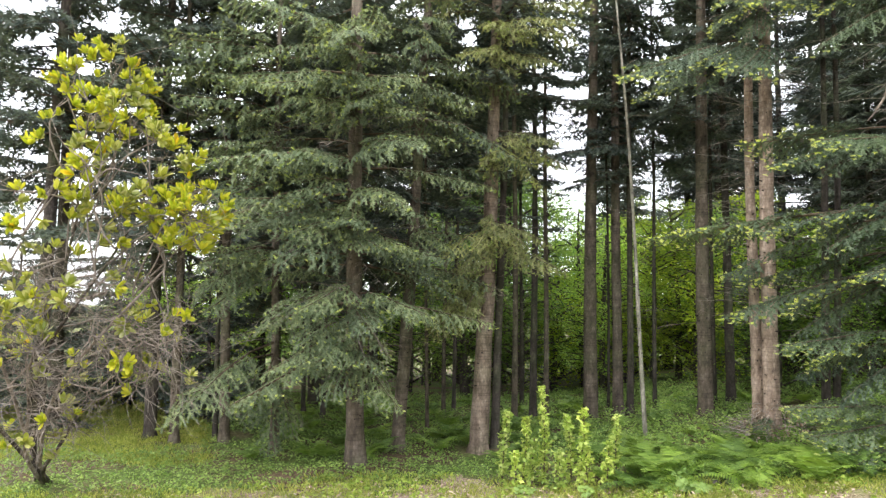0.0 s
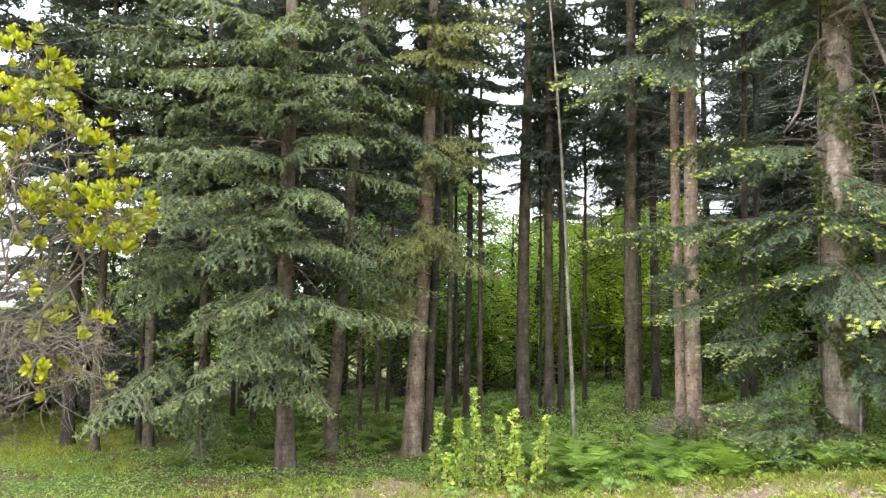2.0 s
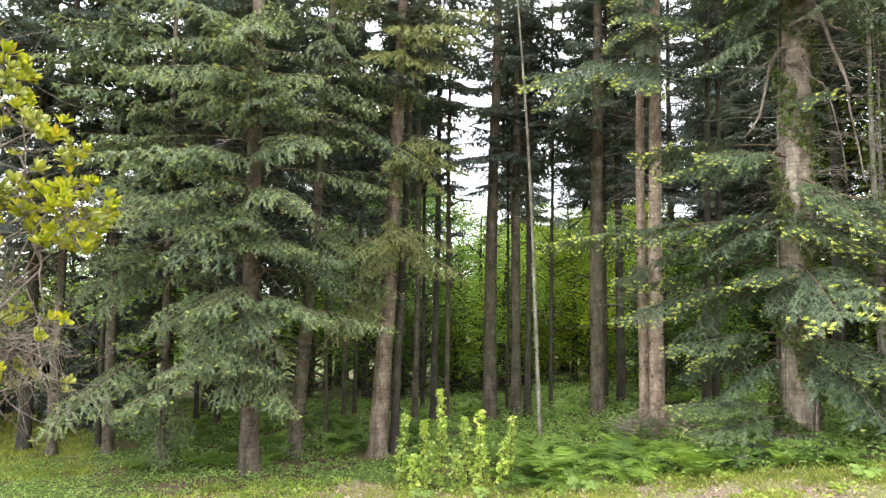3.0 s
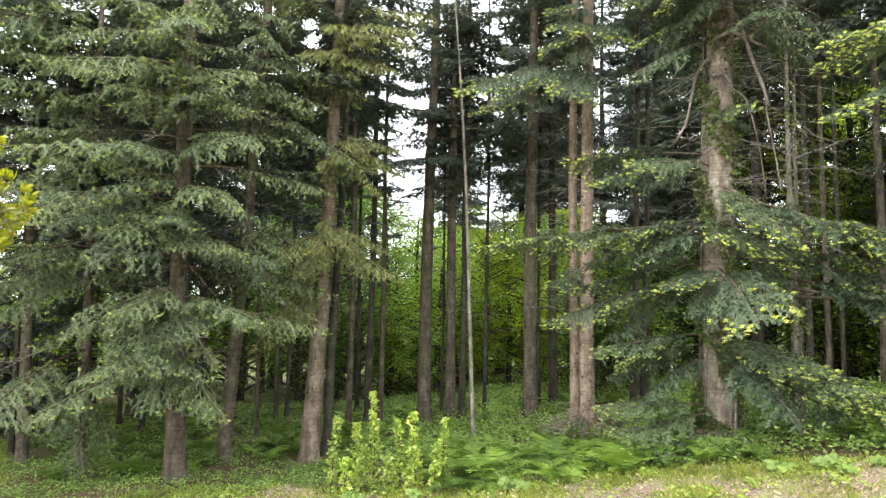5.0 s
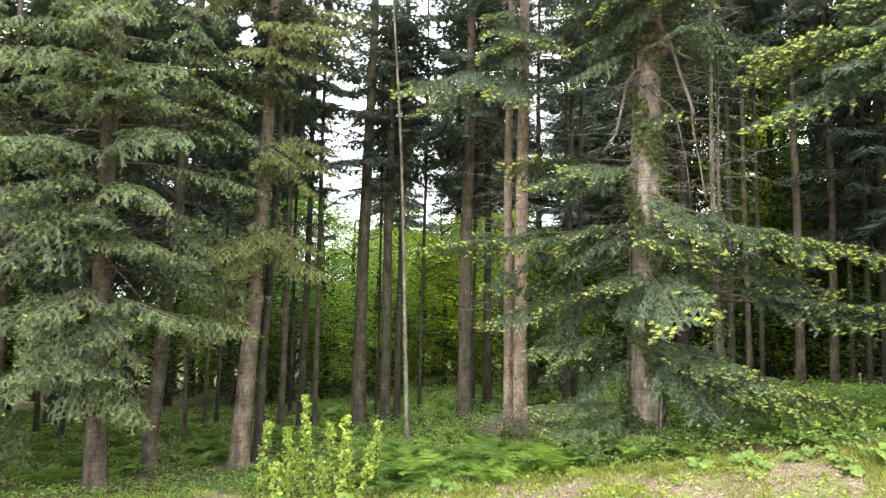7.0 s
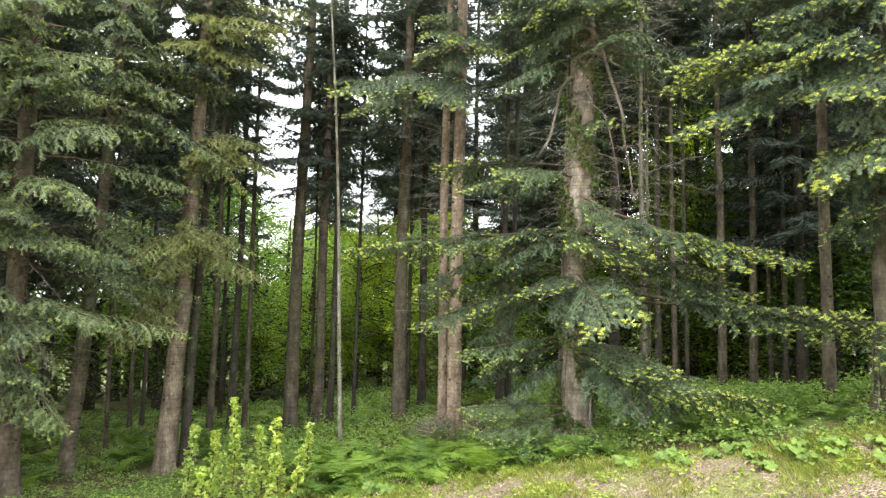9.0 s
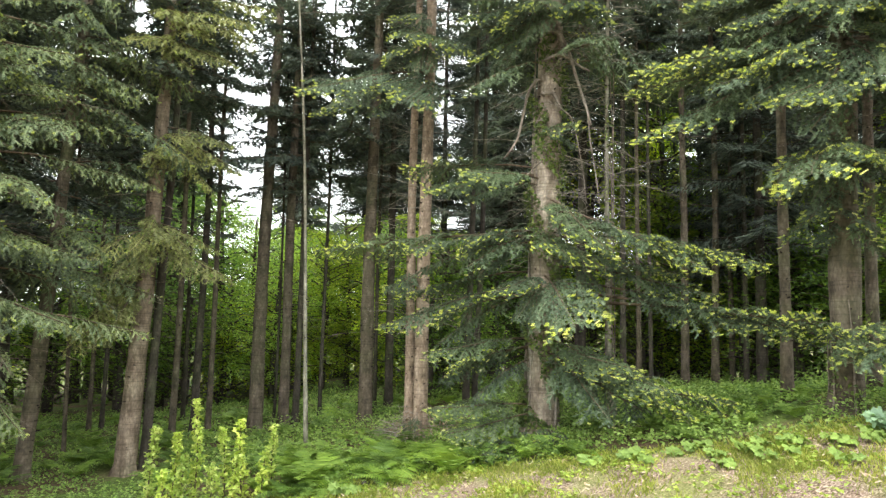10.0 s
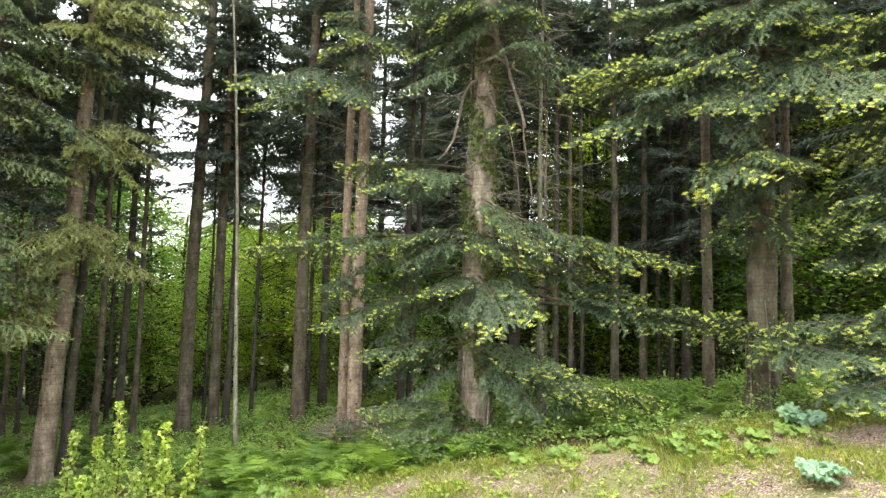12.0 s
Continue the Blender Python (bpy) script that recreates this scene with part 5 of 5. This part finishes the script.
leafy_plant("butterbur", 6.36, 3.70, 14, 0.1, 9, 0.14, M_BUTTERBUR, "butterbur with broad pale blue-green leaves on the bank", 1, "butterburs")
leafy_plant("butterbur", 5.42, 2.98, 13, 0.09, 9, 0.12, M_BUTTERBUR, "butterbur with broad pale blue-green leaves in grass", 2, "butterburs")
leafy_plant("butterbur", 6.75, 3.45, 5, 0.13, 6, 0.2, M_COLTSFOOT, "yellow-green broad-leaved plant on the bank", 3, "coltsfoot")
BANK_SPOTS = [(4.9 + 0.17 * k, float(edge(4.9 + 0.17 * k)) - 0.12 - 0.13 * (k * 5 % 4)) for k in range(9)]
for k, (x, y) in enumerate([(4.86, 5.07), (5.57, 4.10), (5.45, 4.45), (5.9, 3.95), (6.1, 3.7), (5.3, 4.9), (5.75, 4.3), (5.1, 4.4), (4.6, 5.6), (6.0, 3.3), (5.6, 3.6), (2.6, 7.2), (1.5, 7.3), (0.9, 7.4)] + BANK_SPOTS):
    leafy_plant("coltsfoot", x, y, 4 + k % 3, 0.05 + 0.01 * (k % 3), 6, 0.08, M_COLTSFOOT, "coltsfoot with round light green leaves on the bank", 30 + k, "coltsfoot")


# ---- ivy ----
def ivy(x, y, radius, lean, top, n, seed, label, low=0.15):
    r = np.random.default_rng(seed)
    z0 = float(lie(x, y))
    t = thing("ivy", x, y, z0, label, "ivy")
    vines, lv = Geo(), Geo()
    for k in range(8 if radius > 0.18 else 4):
        z = np.linspace(0, top * r.uniform(0.7, 1.2), 30)
        az = r.uniform(0, 6.3) + 0.5 * np.sin(z * 1.3 + k)
        q = radius * (1 - 0.5 * z / 12) + 0.012 + 0.07 * np.exp(-z / 0.13)
        tube(vines, np.stack([lean[0] * z + q * np.cos(az), lean[1] * z + q * np.sin(az), z], 1), np.linspace(0.02 if radius > 0.18 else 0.011, 0.005, 30), 5)
    z = low + (top - low) * r.random(n) ** 1.25
    az = r.normal(-2.25, 1.1, n)
    clump = np.sin(z * 5 + az * 2) + 0.5 * np.sin(z * 11)
    keep = clump > -0.1
    z, az = z[keep], az[keep]
    q = radius * (1 - 0.5 * z / 12) + r.uniform(0.02, 0.11, len(z))
    leaf_cards(lv, np.stack([lean[0] * z + q * np.cos(az), lean[1] * z + q * np.sin(az), z], 1), 0.058, r, flat=1.0)
    part("vine", vines.mesh("vine", [M_TWIG], True), t)
    part("leaves", lv.mesh("leaves", [M_IVY]), t)


ivy(5.163, 7.306, 0.205, (0.0111, -0.0076), 5.2, 5200, 1, "ivy with dry stems climbing the pale fir")
ivy(5.85, 6.80, 0.05, (0, 0), 4.6, 500, 2, "ivy climbing a thin dead stem")
ivy(6.919, 4.483, 0.155, (0.003, -0.005), 1.0, 160, 3, "ivy at the foot of the grey fir")


# ---- a heap of brushwood round the pale pair, and a stone in the ferns ----
def brush_pile(x, y, radius, height):
    r = np.random.default_rng(61)
    t = thing("brush_pile", x, y, float(lie(x, y)), "heap of dry grey twigs round the foot of the pale firs", "brushwood")
    sticks = Geo()
    for k in range(320):
        az, q = r.uniform(0, 2 * np.pi), radius * math.sqrt(r.random())
        a = np.array([q * math.cos(az), q * math.sin(az), r.uniform(0, 1) * height * (1 - 0.8 * q / radius)])
        d = unit(np.array([math.cos(az) + r.normal(0, 0.7), math.sin(az) + r.normal(0, 0.7), r.normal(-0.5, 0.6)]))
        ln = r.uniform(0.15, 0.45)
        b = a + d * ln * 0.5
        c = b + unit(d + r.normal(0, 0.3, 3)) * ln * 0.5
        pts = np.array([a, b, c])
        pts[:, 2] = np.maximum(pts[:, 2], 0.01)
        tube(sticks, pts, [0.004, 0.003, 0.0015], 3, cap=False)
    tagged(part("brushwood", sticks.mesh("brushwood", [M_PALE_TWIG], True), t), kind="stuff")
    g = Geo()
    n = 220
    az, q = r.uniform(0, 2 * np.pi, n), radius * np.sqrt(r.random(n))
    c = np.stack([q * np.cos(az), q * np.sin(az), r.uniform(0.02, 1, n) * height * (1 - 0.7 * q / radius)], 1)
    leaf_cards(g, c, 0.045, r, flat=0.8)
    tagged(part("leaf_litter", g.mesh("leaf_litter", [M_CHIPS]), t), kind="stuff")


def stone(x, y, size, seed):
    bm = bmesh.new()
    bmesh.ops.create_icosphere(bm, subdivisions=3, radius=size)
    for v in bm.verts:
        k = 1 + 0.28 * noise.noise(v.co * (2.2 / size) + Vector((seed, 0, 0))) + 0.08 * noise.noise(v.co * (7 / size))
        v.co = Vector((v.co.x * k * 1.3, v.co.y * k, v.co.z * k * 0.62))
    me = bpy.data.meshes.new("stone")
    bm.to_mesh(me)
    bm.free()
    me.materials.append(M_STONE)
    ob = new("stone", me)
    ob.matrix_basis = pose(x, y, float(lie(x, y)) + size * 0.3, 0, 0, 40 * seed)
    tagged(ob, "small grey mossy stone among the ferns", "stone")


brush_pile(4.3, 9.05, 0.45, 0.62)
stone(3.05, 7.34, 0.07, 1)
stone(2.9, 7.4, 0.045, 2)
